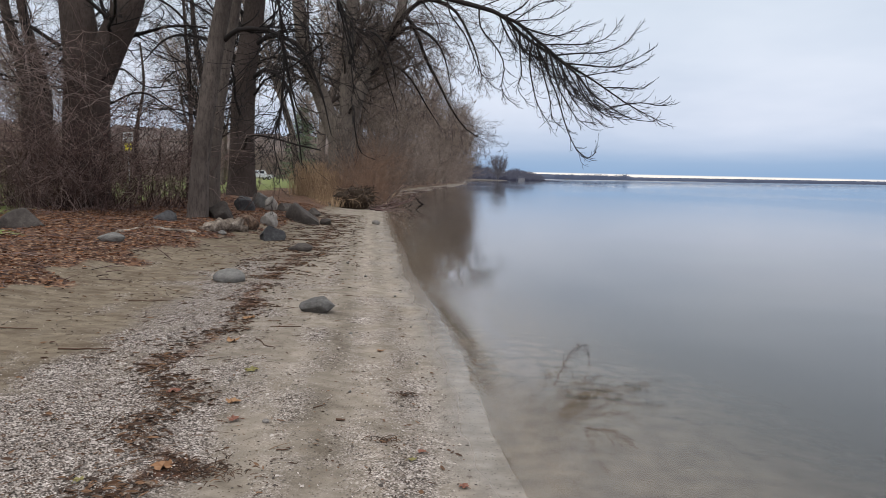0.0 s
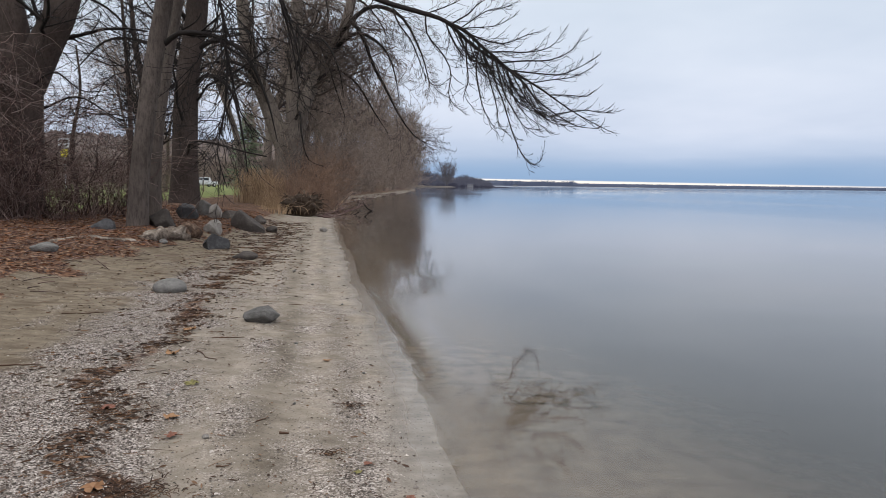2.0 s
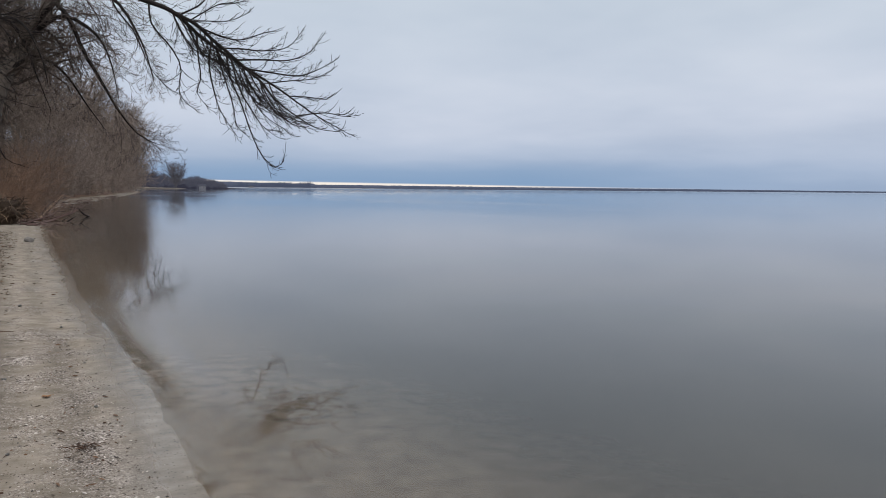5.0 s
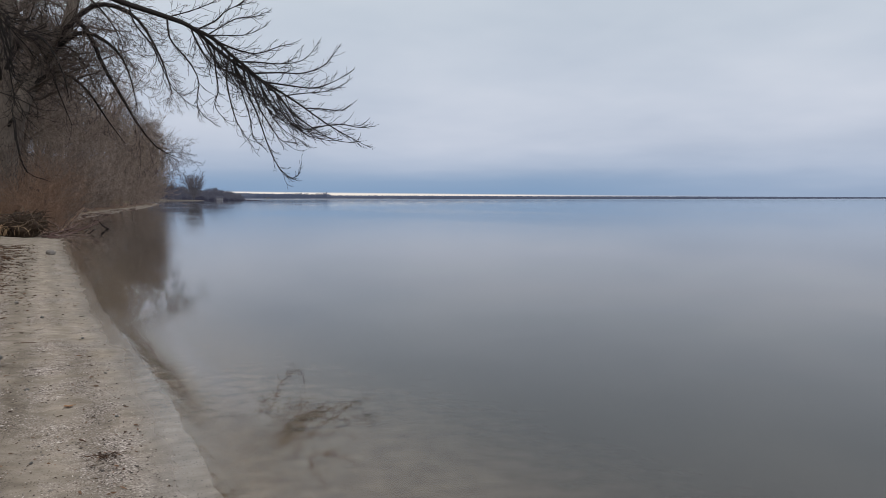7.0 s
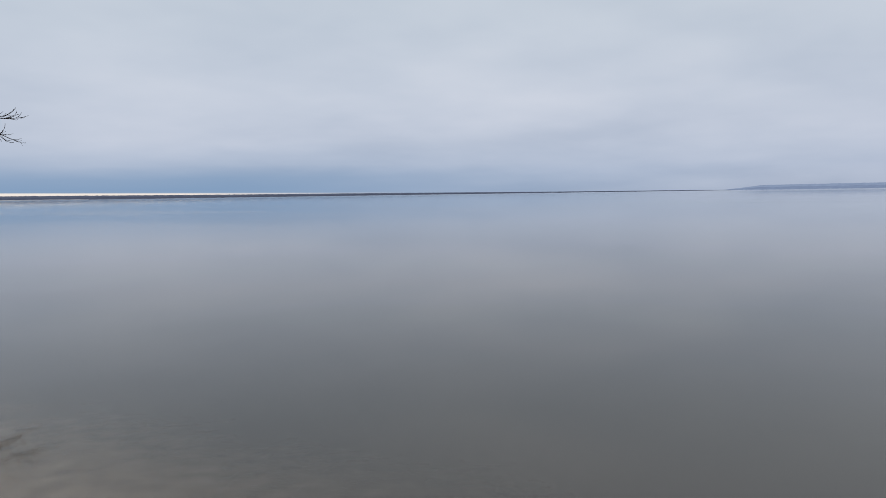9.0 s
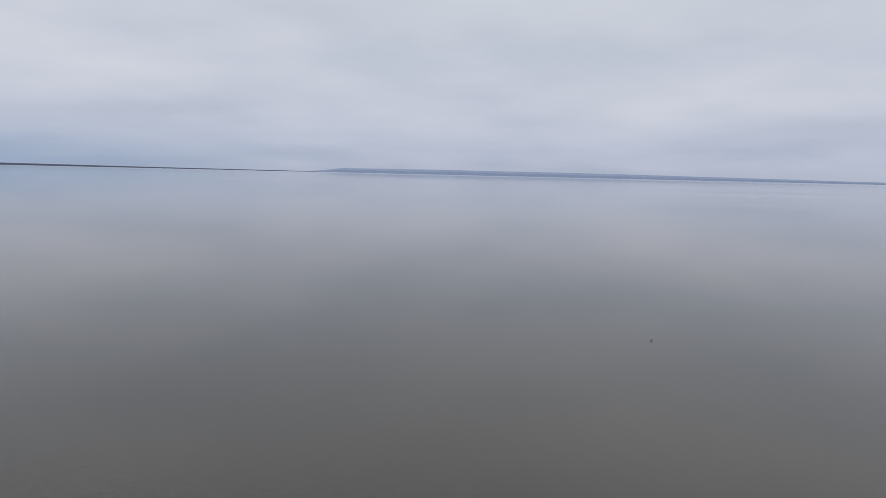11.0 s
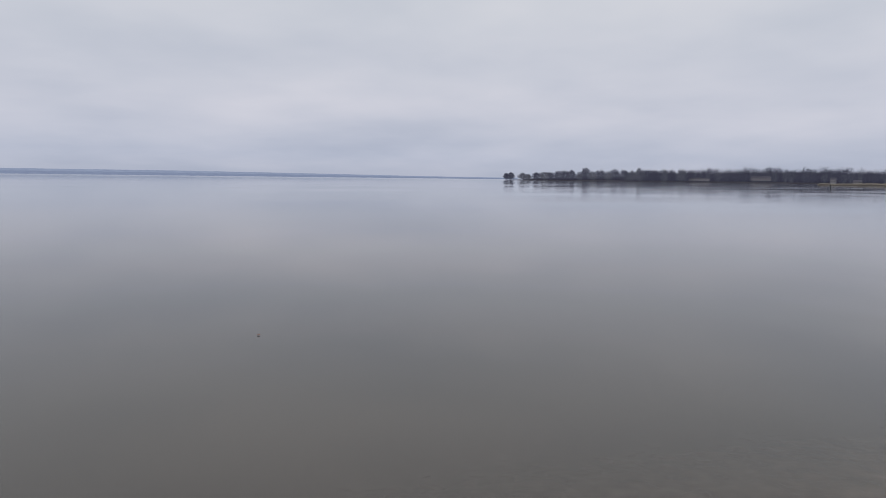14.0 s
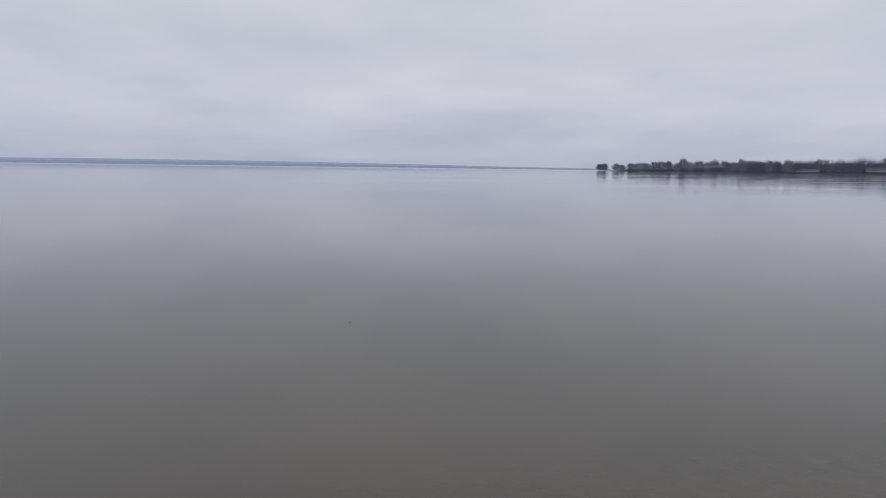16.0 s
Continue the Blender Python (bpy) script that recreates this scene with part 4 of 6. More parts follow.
def shrub(x, y, label, height, spread, stems, seed, mat, arch=0.0, twigs=9, r=0.012, tip=0.006, group="shoreline brush", wander=0.12):
    rng = random.Random(seed)
    root = thing("shrub", x, y, gz(x, y) - 0.05, label, "shrub", group)
    w = Wood()
    for _ in range(stems):
        a = rng.uniform(0, 6.283)
        q = rng.random() ** 0.6 * spread * 0.45
        p = Vector((q * math.cos(a), q * math.sin(a), 0))
        d = Vector((math.cos(a) * rng.uniform(0.05, 0.5), math.sin(a) * rng.uniform(0.05, 0.5), 1)).normalized()
        ln = height * rng.uniform(0.55, 1.2)
        pts = [p]
        for i in range(6):
            bend = arch * (i / 5) ** 1.5
            d = Vector((d.x * (1 + bend * 0.3) + rng.gauss(0, wander), d.y * (1 + bend * 0.3) + rng.gauss(0, wander), d.z - bend * 0.45)).normalized()
            p = p + d * ln / 6
            if p.z < 0.03:
                p = Vector((p.x, p.y, 0.03))
            pts.append(p)
        w.stem(pts, r * rng.uniform(0.7, 1.4), tip, 3)
        for _ in range(twigs):
            j = rng.randint(1, 5)
            q0 = pts[j].lerp(pts[j + 1], rng.random())
            dd = off_axis((pts[j + 1] - pts[j]).normalized(), rng.uniform(0.4, 0.9), rng)
            l2 = ln * rng.uniform(0.12, 0.3)
            w.stem([q0, q0 + dd * l2], tip, tip * 0.8, 3)
    tagged(part("brushwood", w.mesh("brushwood"), mat, root), kind="stuff")
    return root


# russet brush along the water, behind the root mass
rus = [shrub(-4.9, 39.5, "dense russet shoreline brush, leafless", 2.2, 2.6, 90, 31, TWIG_RED, twigs=13, r=0.006, tip=0.0045, wander=0.34), shrub(-5.5, 38.3, "low russet leafless brush at the root mass", 1.7, 2.2, 90, 32, TWIG_RED, twigs=12, r=0.006, tip=0.0045, wander=0.34),
       shrub(-4.9, 46.5, "tall brown leafless brush by the lake", 4.0, 3.6, 80, 33, TWIG_WOODS, twigs=15, r=0.012, tip=0.008, wander=0.38)]
rr = random.Random(77)
for i in range(34):
    y = 41 + 90 * (i / 34.0) ** 1.5 + rr.uniform(-1, 1)
    x = float(shore_x(y)) - rr.uniform(1.9, 2.9 + 2.4 * float(smooth(45, 70, y))) * (1 + y / 200)
    placed(rus[(i % 3) if y < 60 else (0 if i % 4 == 0 else 2)], x, y, rr.uniform(0, 360), rr.uniform(0.62, 0.95) * (1 + 0.35 * smooth(60, 120, y)), 0.05)
# brown brush behind the bank and round the lawn
for i in range(16):
    y = rr.uniform(62, 92)
    x = -y * rr.uniform(0.30, 0.78)
    tagged(placed(rus[2], x, y, rr.uniform(0, 360), rr.uniform(1.0, 1.5), 0.05), "brown leafless shrub beside the lawn", group="brush round the lawn")
for i in range(11):
    x = -105 + 98 * i / 10 + rr.uniform(-2, 2)
    if -0.275 < x / 232 < -0.215:
        continue
    tagged(placed(rus[2], x, 232 + rr.uniform(-10, 10), rr.uniform(0, 360), rr.uniform(1.2, 1.7), 0.05), "brown leafless hedge shrub beyond the lawn", group="hedge beyond the lawn")

for x, y, size in ((-44, 168, 1.9), (-39, 172, 2.1), (-34, 166, 1.8), (-30, 170, 2.0), (-26, 160, 1.8), (-23, 108, 1.0)):
    tagged(placed(rus[2], x, y, x * 40, size, 0.05), "brown leafless thicket beyond the lawn", group="hedge beyond the lawn")

# tangle of vines round the thick tree
vine = [shrub(-10.9, 18.7, "tangled arching vines and canes at the foot of a thick tree", 4.4, 3.0, 55, 41, VINE, 1.0, 7, 0.010, 0.0042, "vine tangle", 0.34),
        shrub(-9.0, 18.6, "thin bare canes arching over the leaf litter", 3.0, 2.6, 40, 42, VINE, 0.8, 7, 0.008, 0.004, "vine tangle", 0.36)]
for i, (x, y, turn, size) in enumerate(((-11.7, 19.4, 250, 1.15), (-10.2, 18.3, 100, 0.8), (-8.8, 20.4, 200, 1.0), (-7.9, 21.6, 20, 0.8), (-9.3, 22.6, 130, 1.0), (-11.6, 22.8, 222, 1.2))):
    placed(vine[i % 2], x, y, turn, size, 0.05)


def cane(w, p, d, ln, steps, fall, rng, r, tip, twigs):
    """One winding cane that bends over and hangs, with short crooked side twigs."""
    pts = [p]
    for i in range(steps):
        f = fall * (i / steps) ** 1.3
        d = Vector((d.x + rng.gauss(0, 0.38), d.y + rng.gauss(0, 0.38), d.z - f + rng.gauss(0, 0.32))).normalized()
        p = p + d * ln / steps
        p.z = max(p.z, 0.03)
        pts.append(p)
    w.stem(pts, r, tip, 3)
    for _ in range(twigs):
        j = rng.randint(1, steps - 1)
        dd = off_axis((pts[j + 1] - pts[j]).normalized(), rng.uniform(0.4, 1.1), rng)
        l2 = ln * rng.uniform(0.08, 0.2)
        m = pts[j] + dd * l2 * 0.5
        e = m + (dd + Vector((rng.gauss(0, 0.4), rng.gauss(0, 0.4), rng.gauss(-0.1, 0.4)))).normalized() * l2 * 0.5
        w.stem([pts[j], m, e], tip, tip * 0.7, 3)


def cane_tangle(x, y, count, hung, half, deep, height, seed, label, mat=VINE, thick=(0.004, 0.010)):
    rng = random.Random(seed)
    root = thing("cane_tangle", x, y, gz(x, y) - 0.05, label, "vines", "vine tangle", kind="stuff")
    w = Wood()
    for i in range(count):
        q = Vector((rng.gauss(0, half * 0.5), rng.gauss(0, deep * 0.5), 0))
        d = Vector((rng.gauss(0, 0.35), rng.gauss(0, 0.35), 1)).normalized()
        cane(w, q, d, height * rng.uniform(0.6, 1.5), 8, rng.uniform(0.2, 0.75), rng, rng.choice((0.005, 0.006, 0.008, 0.016)), 0.0038, 4)
    for i in range(hung):
        q = Vector((rng.gauss(0, half * 0.35), rng.gauss(0, deep * 0.4), height * rng.uniform(0.75, 1.35)))
        a = rng.uniform(0, 6.283)
        cane(w, q, Vector((math.cos(a), math.sin(a), 0.5)).normalized(), height * rng.uniform(0.6, 1.3), 8, rng.uniform(0.35, 0.8), rng, rng.uniform(*thick), 0.0036, 4)
    part("canes", w.mesh("canes"), mat, root)
    return root


cane_tangle(-10.3, 18.9, 270, 110, 2.0, 0.9, 3.3, 141, "dense tangle of dark red-brown vines round a thick trunk")
VINE_PALE = varied("vine_pale", [(0.1, (0.10, 0.075, 0.070)), (0.8, (0.23, 0.175, 0.162))], 3, 0.9, 0.15, 0)
cane_tangle(-10.6, 18.3, 16, 75, 2.3, 0.6, 3.0, 145, "pale grey-brown vines hanging down over a thick trunk", VINE_PALE, (0.005, 0.013))
cane_tangle(-11.5, 19.4, 150, 30, 1.5, 1.0, 3.0, 142, "tall tangle of hanging red-brown vines on slim stems")
cane_tangle(-15.0, 20.6, 60, 20, 1.6, 1.0, 2.6, 143, "tangle of red-brown vines beside a dark park shelter")
cane_tangle(-8.5, 21.0, 95, 26, 1.8, 1.2, 2.6, 144, "low brown bramble tangle in front of the lawn")


# ---- twiggy growth that fills the woods along the water ----
def thicket(name, label, y0, y1, clumps, twigs, tops, overhang, back, mat, seed, fine=0.00013):
    """Clumps of fine twigs spreading up and out, low at the near end and tall farther on."""
    rng = random.Random(seed)
    w = Wood()
    for i in range(clumps):
        y = y0 + (y1 - y0) * (i / clumps) ** 1.25 + rng.uniform(-1.5, 1.5)
        top = float(np.interp(y, [t[0] for t in tops], [t[1] for t in tops]))
        z = top * rng.random() ** 0.8
        x = float(shore_x(y)) + rng.uniform(-lerp(1.8, back, float(smooth(45, 100, y))), lerp(-1.7, overhang, min(1, z / 7.0)))
        base = Vector((x, y, gz(x, y) + z))
        size = rng.uniform(0.7, 1.3) * (0.7 + 0.008 * y)
        r = fine * y
        for _ in range(twigs):
            q = Vector((rng.gauss(0, 0.7), rng.gauss(0, 0.9), rng.gauss(0, 0.6))) * size
            d = (q * 0.5 / size + Vector((rng.gauss(0, 0.5), rng.gauss(0, 0.5), rng.gauss(0.55, 0.5)))).normalized()
            p = base + q
            p.z = max(p.z, 0.15)
            ln = rng.uniform(0.4, 1.1) * size
            w.stem([p, p + d * ln], r * 1.3, r * 0.7, 3)
    return tagged(part(name, w.mesh(name), mat), label, "brush", kind="stuff")


thicket("thicket", "fine grey-brown twigs of the woods over the lake", 47, 225, 170, 150, [(44, 5), (70, 9), (110, 13), (230, 17)], 2.0, 6.0, TWIG_WOODS, 151)
thicket("russet_thicket", "dense russet twigs of low brush along the water", 37.5, 62, 48, 230, [(36, 1.4), (46, 2.6), (62, 3.2)], 0.6, 3.5, TWIG_RED, 152, 0.00011)


# ---- straw-coloured reeds ----
def reed_clump(x, y, count, spread, height, seed):
    rng = random.Random(seed)
    root = thing("reed_clump", x, y, gz(x, y) - 0.03, "dry straw-coloured reeds standing at the bank", "reeds", "reeds on the bank", kind="stuff")
    w = Wood()
    for _ in range(count):
        p = Vector((rng.gauss(0, spread), rng.gauss(0, spread * 0.6), 0))
        d = Vector((rng.gauss(0, 0.17), rng.gauss(0, 0.17), 1))
        ln = height * rng.uniform(0.5, 1.1)
        bend = rng.gauss(0, 0.7)
        w.stem([p, p + d * ln * 0.4, p + d * ln * 0.75 + Vector((bend * 0.08, 0, 0)), p + d * ln + Vector((bend * 0.35, 0, -0.05))], 0.009, 0.006, 3)
    part("stalks", w.mesh("stalks"), REED, root)
    return root


for i, (x, y, n, sp, h) in enumerate(((-7.0, 38.6, 330, 0.42, 1.9), (-6.4, 37.8, 300, 0.38, 1.6), (-7.7, 39.6, 260, 0.4, 1.9), (-6.0, 36.0, 120, 0.35, 0.9), (-5.3, 33.0, 90, 0.5, 0.5))):
    reed_clump(x, y, n, sp, h, 50 + i)


# ---- stones, driftwood and the root mass ----
def stone(name, x, y, w, d, h, mat, seed, label, turn=0.0, cuts=8, sink=0.25, group="boulders on the bank", detail=4, soft=0.10):
    """A worn boulder: a ball cut by a few planes, roughened, set a little into the ground."""
    rng = random.Random(seed)
    if name == "boulder":
        sink, h = sink + 0.13, h * 1.17
    bm = bmesh.new()
    bmesh.ops.create_icosphere(bm, subdivisions=detail, radius=1.0)
    planes = []
    for _ in range(cuts):
        n = Vector((rng.gauss(0, 1), rng.gauss(0, 1), rng.gauss(0.2, 0.8))).normalized()
        planes.append((n, rng.uniform(0.45, 0.8)))
    o = Vector((seed * 1.7, seed * 0.3, 0))
    for v in bm.verts:
        c = v.co
        for n, k in planes:
            over = c.dot(n) - k
            if over > 0:
                c = c - n * over * 0.97
        c = c * (1 + soft * noise.fractal(c * 1.6 + o, 1.0, 2.0, 4) + 0.04 * noise.noise(c * 7 + o) + 0.015 * noise.noise(c * 19 + o))
        v.co = c
    lo = [min(v.co[k] for v in bm.verts) for k in range(3)]
    hi = [max(v.co[k] for v in bm.verts) for k in range(3)]
    for v in bm.verts:
        v.co = Vector([((v.co[k] - lo[k]) / (hi[k] - lo[k]) - 0.5) * (w, d, h)[k] for k in range(3)])
    for f in bm.faces:
        f.smooth = True
    ob = part(name, bm, mat)
    ob.matrix_basis = pose(x, y, gz(x, y) + h * (0.5 - sink), 0, 0, turn)
    return tagged(ob, label, "rock", group)


cut = stone("rock", -1.43, 7.98, 0.40, 0.34, 0.27, ROCK_MID, 19, "angular grey stone with a flat cut face on the sand", 20, 11, 0.25, "stones on the beach", soft=0.08)
for v in cut.data.vertices:
    v.co.z = min(v.co.z, 0.085 + 0.32 * v.co.x + 0.05 * v.co.y, 0.135 - 0.9 * (v.co.x - 0.06))
stone("rock", -2.95, 9.64, 0.44, 0.36, 0.26, ROCK_GREY, 13, "rounded smooth grey stone half sunk in shell grit", 10, 1, 0.32, "stones on the beach", soft=0.04)
stone("rock", -2.86, 14.1, 0.52, 0.38, 0.22, ROCK_DARK, 14, "low brownish stone bedded in the sand", 0, 2, 0.3, "stones on the beach", soft=0.05)
stone("rock", -2.23, 23.5, 0.27, 0.22, 0.18, ROCK_PALE, 15, "small pale stone alone on the sand", 0, 3, 0.2, "stones on the beach", soft=0.05)
stone("rock", -3.62, 21.7, 0.34, 0.28, 0.24, ROCK_DARK, 16, "small brown stone at the foot of a dark boulder", 0, 3, 0.2, "stones on the beach", soft=0.05)
slab = stone("boulder", -3.85, 15.9, 0.60, 0.46, 0.52, ROCK_BLUE, 18, "slate-grey angular boulder on the sand", 15, 9, 0.24, soft=0.08)
for v in slab.data.vertices:
    v.co.z = min(v.co.z, 0.25 - 0.45 * (v.co.x + 0.02), 0.22 + 1.3 * (v.co.x + 0.14))
stone("boulder", -4.71, 19.05, 0.48, 0.42, 0.40, ROCK_PALE, 72, "pale weathered boulder beside driftwood", 40, 5, 0.2)
stone("boulder", -4.98, 20.3, 0.40, 0.36, 0.30, ROCK_PALE, 73, "small pale boulder behind driftwood", 40, 5, 0.2)
stone("boulder", -5.83, 23.9, 0.48, 0.42, 0.62, ROCK_PALE, 70, "upright pale grey boulder", 30, 11, 0.16, soft=0.09)
stone("boulder", -6.35, 24.5, 0.62, 0.5, 0.66, ROCK_MID, 71, "grey slab-sided boulder leaning on another", -20, 11, 0.18, soft=0.09)
stone("boulder", -6.05, 21.5, 0.66, 0.6, 0.56, ROCK_BLUE, 22, "slate-coloured angular boulder in leaf litter", 50, 11, 0.2, soft=0.09)
stone("boulder", -5.78, 18.25, 0.70, 0.6, 0.56, ROCK_DARK, 23, "dark flat-topped boulder beside a trunk", 10, 10, 0.2, soft=0.09)
stone("boulder", -6.76, 17.0, 0.66, 0.5, 0.34, ROCK_BLUE, 25, "low slate slab in the leaf litter", 5, 9, 0.28, soft=0.09)
stone("boulder", -8.1, 13.6, 0.86, 0.7, 0.50, ROCK_DARK, 46, "broad dark boulder in leaf litter by the brush", 12, 9, 0.22, soft=0.09)
stone("boulder", -5.2, 23.2, 0.56, 0.5, 0.40, ROCK_DARK, 27, "low brown boulder behind larger ones", 0, 9, 0.25, soft=0.09)
stone("boulder", -4.6, 25.0, 0.5, 0.5, 0.34, ROCK_DARK, 29, "small dark boulder at the foot of the bank", 0, 5, 0.2)
stone("rock", -5.73, 12.1, 0.46, 0.32, 0.22, ROCK_GREY, 30, "flat pale stone among dead leaves", 0, 3, 0.32, "stones on the beach")
stone("rock", -4.9, 15.6, 0.22, 0.2, 0.14, ROCK_GREY, 31, "small pale stone among dead leaves", 0, 3, 0.3, "stones on the beach")
wedge = stone("boulder", -4.27, 21.5, 1.04, 0.80, 0.98, ROCK_DARK, 47, "large dark wedge-shaped boulder leaning on the beach edge", 0, 6, 0.26, soft=0.06)
for v in wedge.data.vertices:
    v.co.z = min(v.co.z, 0.40 - 0.80 * (v.co.x + 0.16))
for i, (x, y, w) in enumerate(((-1.09, 4.27, 0.045), (-0.9, 6.9, 0.04), (-0.32, 7.4, 0.03), (-0.62, 9.3, 0.04), (-1.55, 5.05, 0.035), (-0.2, 5.9, 0.03), (-2.3, 6.1, 0.05), (-1.2, 11.0, 0.05), (-1.7, 12.6, 0.06), (-0.66, 5.0, 0.03))):
    stone("pebble", x, y, w, w * 0.8, w * 0.7, ROCK_PALE if i % 2 == 0 else ROCK_GREY, 60 + i, "single %s pebble on the sand" % ("pale" if i % 2 == 0 else "grey"), 30 * i, 2, 0.2, "pebbles", 2)


def log(name, ctrl, r0, r1, mat, seed, label, rough=0.16, group="driftwood"):
    """A worn log with uneven girth and broken, closed ends."""
    rng = random.Random(seed)
    k, n = 30, 16
    base = Vector(ctrl[0])
    pts = spline([tuple(Vector(c) - base) for c in ctrl], k)
    bm = bmesh.new()
    rings = []
    for i, p in enumerate(pts):
        t = (pts[min(i + 1, k - 1)] - pts[max(i - 1, 0)]).normalized()
        a = t.cross(Vector((0, 0, 1))).normalized()
        b = a.cross(t)
        r = lerp(r0, r1, i / (k - 1)) * (0.6 if i in (0, k - 1) else 1)
        ring = []
        for j in range(n):
            g = j * 6.2832 / n
            q = (a * math.cos(g) + b * math.sin(g))
            f = 1 + rough * noise.fractal(p * 2.6 + q * 1.3 + Vector((seed, 0, 0)), 1.0, 2.0, 4)
            ring.append(bm.verts.new(p + q * r * f + t * rng.uniform(-0.02, 0.02)))
        rings.append(ring)
    for i in range(k - 1):
        for j in range(n):
            bm.faces.new((rings[i][j], rings[i][(j + 1) % n], rings[i + 1][(j + 1) % n], rings[i + 1][j])).smooth = True
    bm.faces.new(rings[0][::-1])
    bm.faces.new(rings[-1])
    bmesh.ops.recalc_face_normals(bm, faces=bm.faces)
    ob = part(name, bm, mat)
    ob.matrix_basis = pose(*base)
    return tagged(ob, label, "log", group)


def on(x, y, up):
    return (x, y, gz(x, y) + up)


log("driftwood_log", [on(-6.35, 13.55, -0.03), on(-5.95, 14.2, -0.03), on(-5.55, 14.7, -0.03), on(-5.2, 15.0, -0.06)], 0.06, 0.075, LOG, 1, "pale bleached log half buried in leaves", 0.7)
log("driftwood_log", [on(-5.35, 15.5, -0.06), on(-5.15, 16.2, 0.04), on(-4.9, 16.95, 0.07)], 0.15, 0.235, LOG, 2, "pale bleached log lying on the bank", 0.8)
log("driftwood_log", [on(-4.95, 17.0, 0.08), on(-4.86, 17.3, 0.10), on(-4.72, 17.6, 0.08)], 0.20, 0.17, LOG_BROWN, 3, "short rotten brown log end", 0.6)
log("driftwood_log", [on(-3.0, 36.2, 0.1), on(-2.8, 38.5, 0.5), on(-2.3, 41.5, 1.2)], 0.12, 0.05, LOG_BROWN, 4, "fallen brown bough slanting up from the root mass", 0.2)


def root_mass(x, y):
    rng = random.Random(8)
    root = thing("root_mass", x, y, gz(x, y) - 0.05, "upturned dark root mass of a fallen tree on the sand", "tree roots")
    bm = bmesh.new()
    bmesh.ops.create_icosphere(bm, subdivisions=4, radius=1.0)
    for v in bm.verts:
        c = v.co * (1 + 0.35 * noise.fractal(v.co * 1.8, 1.0, 2.0, 4))
        v.co = Vector((c.x * 0.75, c.y * 0.6, c.z * 0.5 + 0.5))
    for f in bm.faces:
        f.smooth = True
    part("root_clod", bm, bark("earthy_roots", (0.014, 0.010, 0.008), (0.06, 0.042, 0.03)), root)
    w = Wood()
    for _ in range(190):
        a, e = rng.uniform(0, 6.283), rng.uniform(-0.3, 1.3)
        d = Vector((math.cos(a) * math.cos(e), math.sin(a) * math.cos(e), math.sin(e)))
        p = Vector((d.x * 0.6, d.y * 0.5, d.z * 0.4 + 0.5))
        pts = [p]
        for _ in range(6):
            d = (d + Vector((rng.gauss(0, 0.8), rng.gauss(0, 0.8), rng.gauss(-0.2, 0.7)))).normalized()
            p = p + d * rng.uniform(0.06, 0.17)
            pts.append(Vector((p.x, p.y, max(p.z, 0.04))))
        w.stem(pts, rng.uniform(0.012, 0.035), 0.006, 4)
    tagged(part("root_tangle", w.mesh("root_tangle"), varied("root_wood", [(0.1, (0.03, 0.02, 0.015)), (0.8, (0.13, 0.09, 0.065)), (1, (0.24, 0.18, 0.13))], 3, 0.9, 0.2, 0), root), kind="stuff")
    return root


root_mass(-4.25, 34.2).scale = (1.25, 1.1, 1.02)

# boughs of the fallen tree at the water's edge
H_SNAG = Habit(seg=(6, 5, 4), sides=(5, 4, 3), wander=(0.16, 0.22, 0.25), lift=(0.0, 0.02, 0.04), per_m=(2.4, 3.0, 0), ratio=(0.45, 0.5, 0), angle=(0.8, 0.8, 0.7), slim=(0.5, 0.6, 0.6), tip=0.008)
for i, (x, y, d, ln) in enumerate(((-3.5, 33.9, (0.9, 0.4, 0.12), 2.2), (-3.4, 34.6, (0.6, 0.9, 0.30), 3.0), (-3.2, 33.2, (0.8, 0.1, 0.16), 1.6), (-2.9, 36.5, (0.5, 1.0, 0.25), 3.0), (-3.0, 39.5, (0.9, 0.6, 0.2), 2.4))):
    ob = thing("dead_bough", x, y, gz(x, y) + 0.03, "bare grey-brown dead bough lying by the water", "branch", "boughs of the fallen tree")
    w = Wood()
    grow(w, Vector((0, 0, 0)), Vector(d).normalized(), ln, 0.045, 0, H_SNAG, random.Random(90 + i))
    part("wood", w.mesh("wood"), VINE, ob)
for i, (x, y, d, ln, r) in enumerate(((-1.08, 42.9, (-0.9, 0.2, 0.55), 0.9, 0.05), (-1.36, 35.1, (0.05, 0.1, 1), 0.55, 0.022), (-1.0, 31.0, (0.7, 0.3, 0.25), 0.5, 0.02), (-2.4, 37.5, (1, 0.2, 0.3), 0.9, 0.03))):
    ob = thing("snag", x, y, -0.25, "dark dead branch sticking out of the water", "branch", "snags in the shallows")
    w = Wood()
    grow(w, Vector((0, 0, 0.15)), Vector(d).normalized(), ln, r, 1, H_SNAG, random.Random(120 + i))
    part("wood", w.mesh("wood"), TWIG, ob)
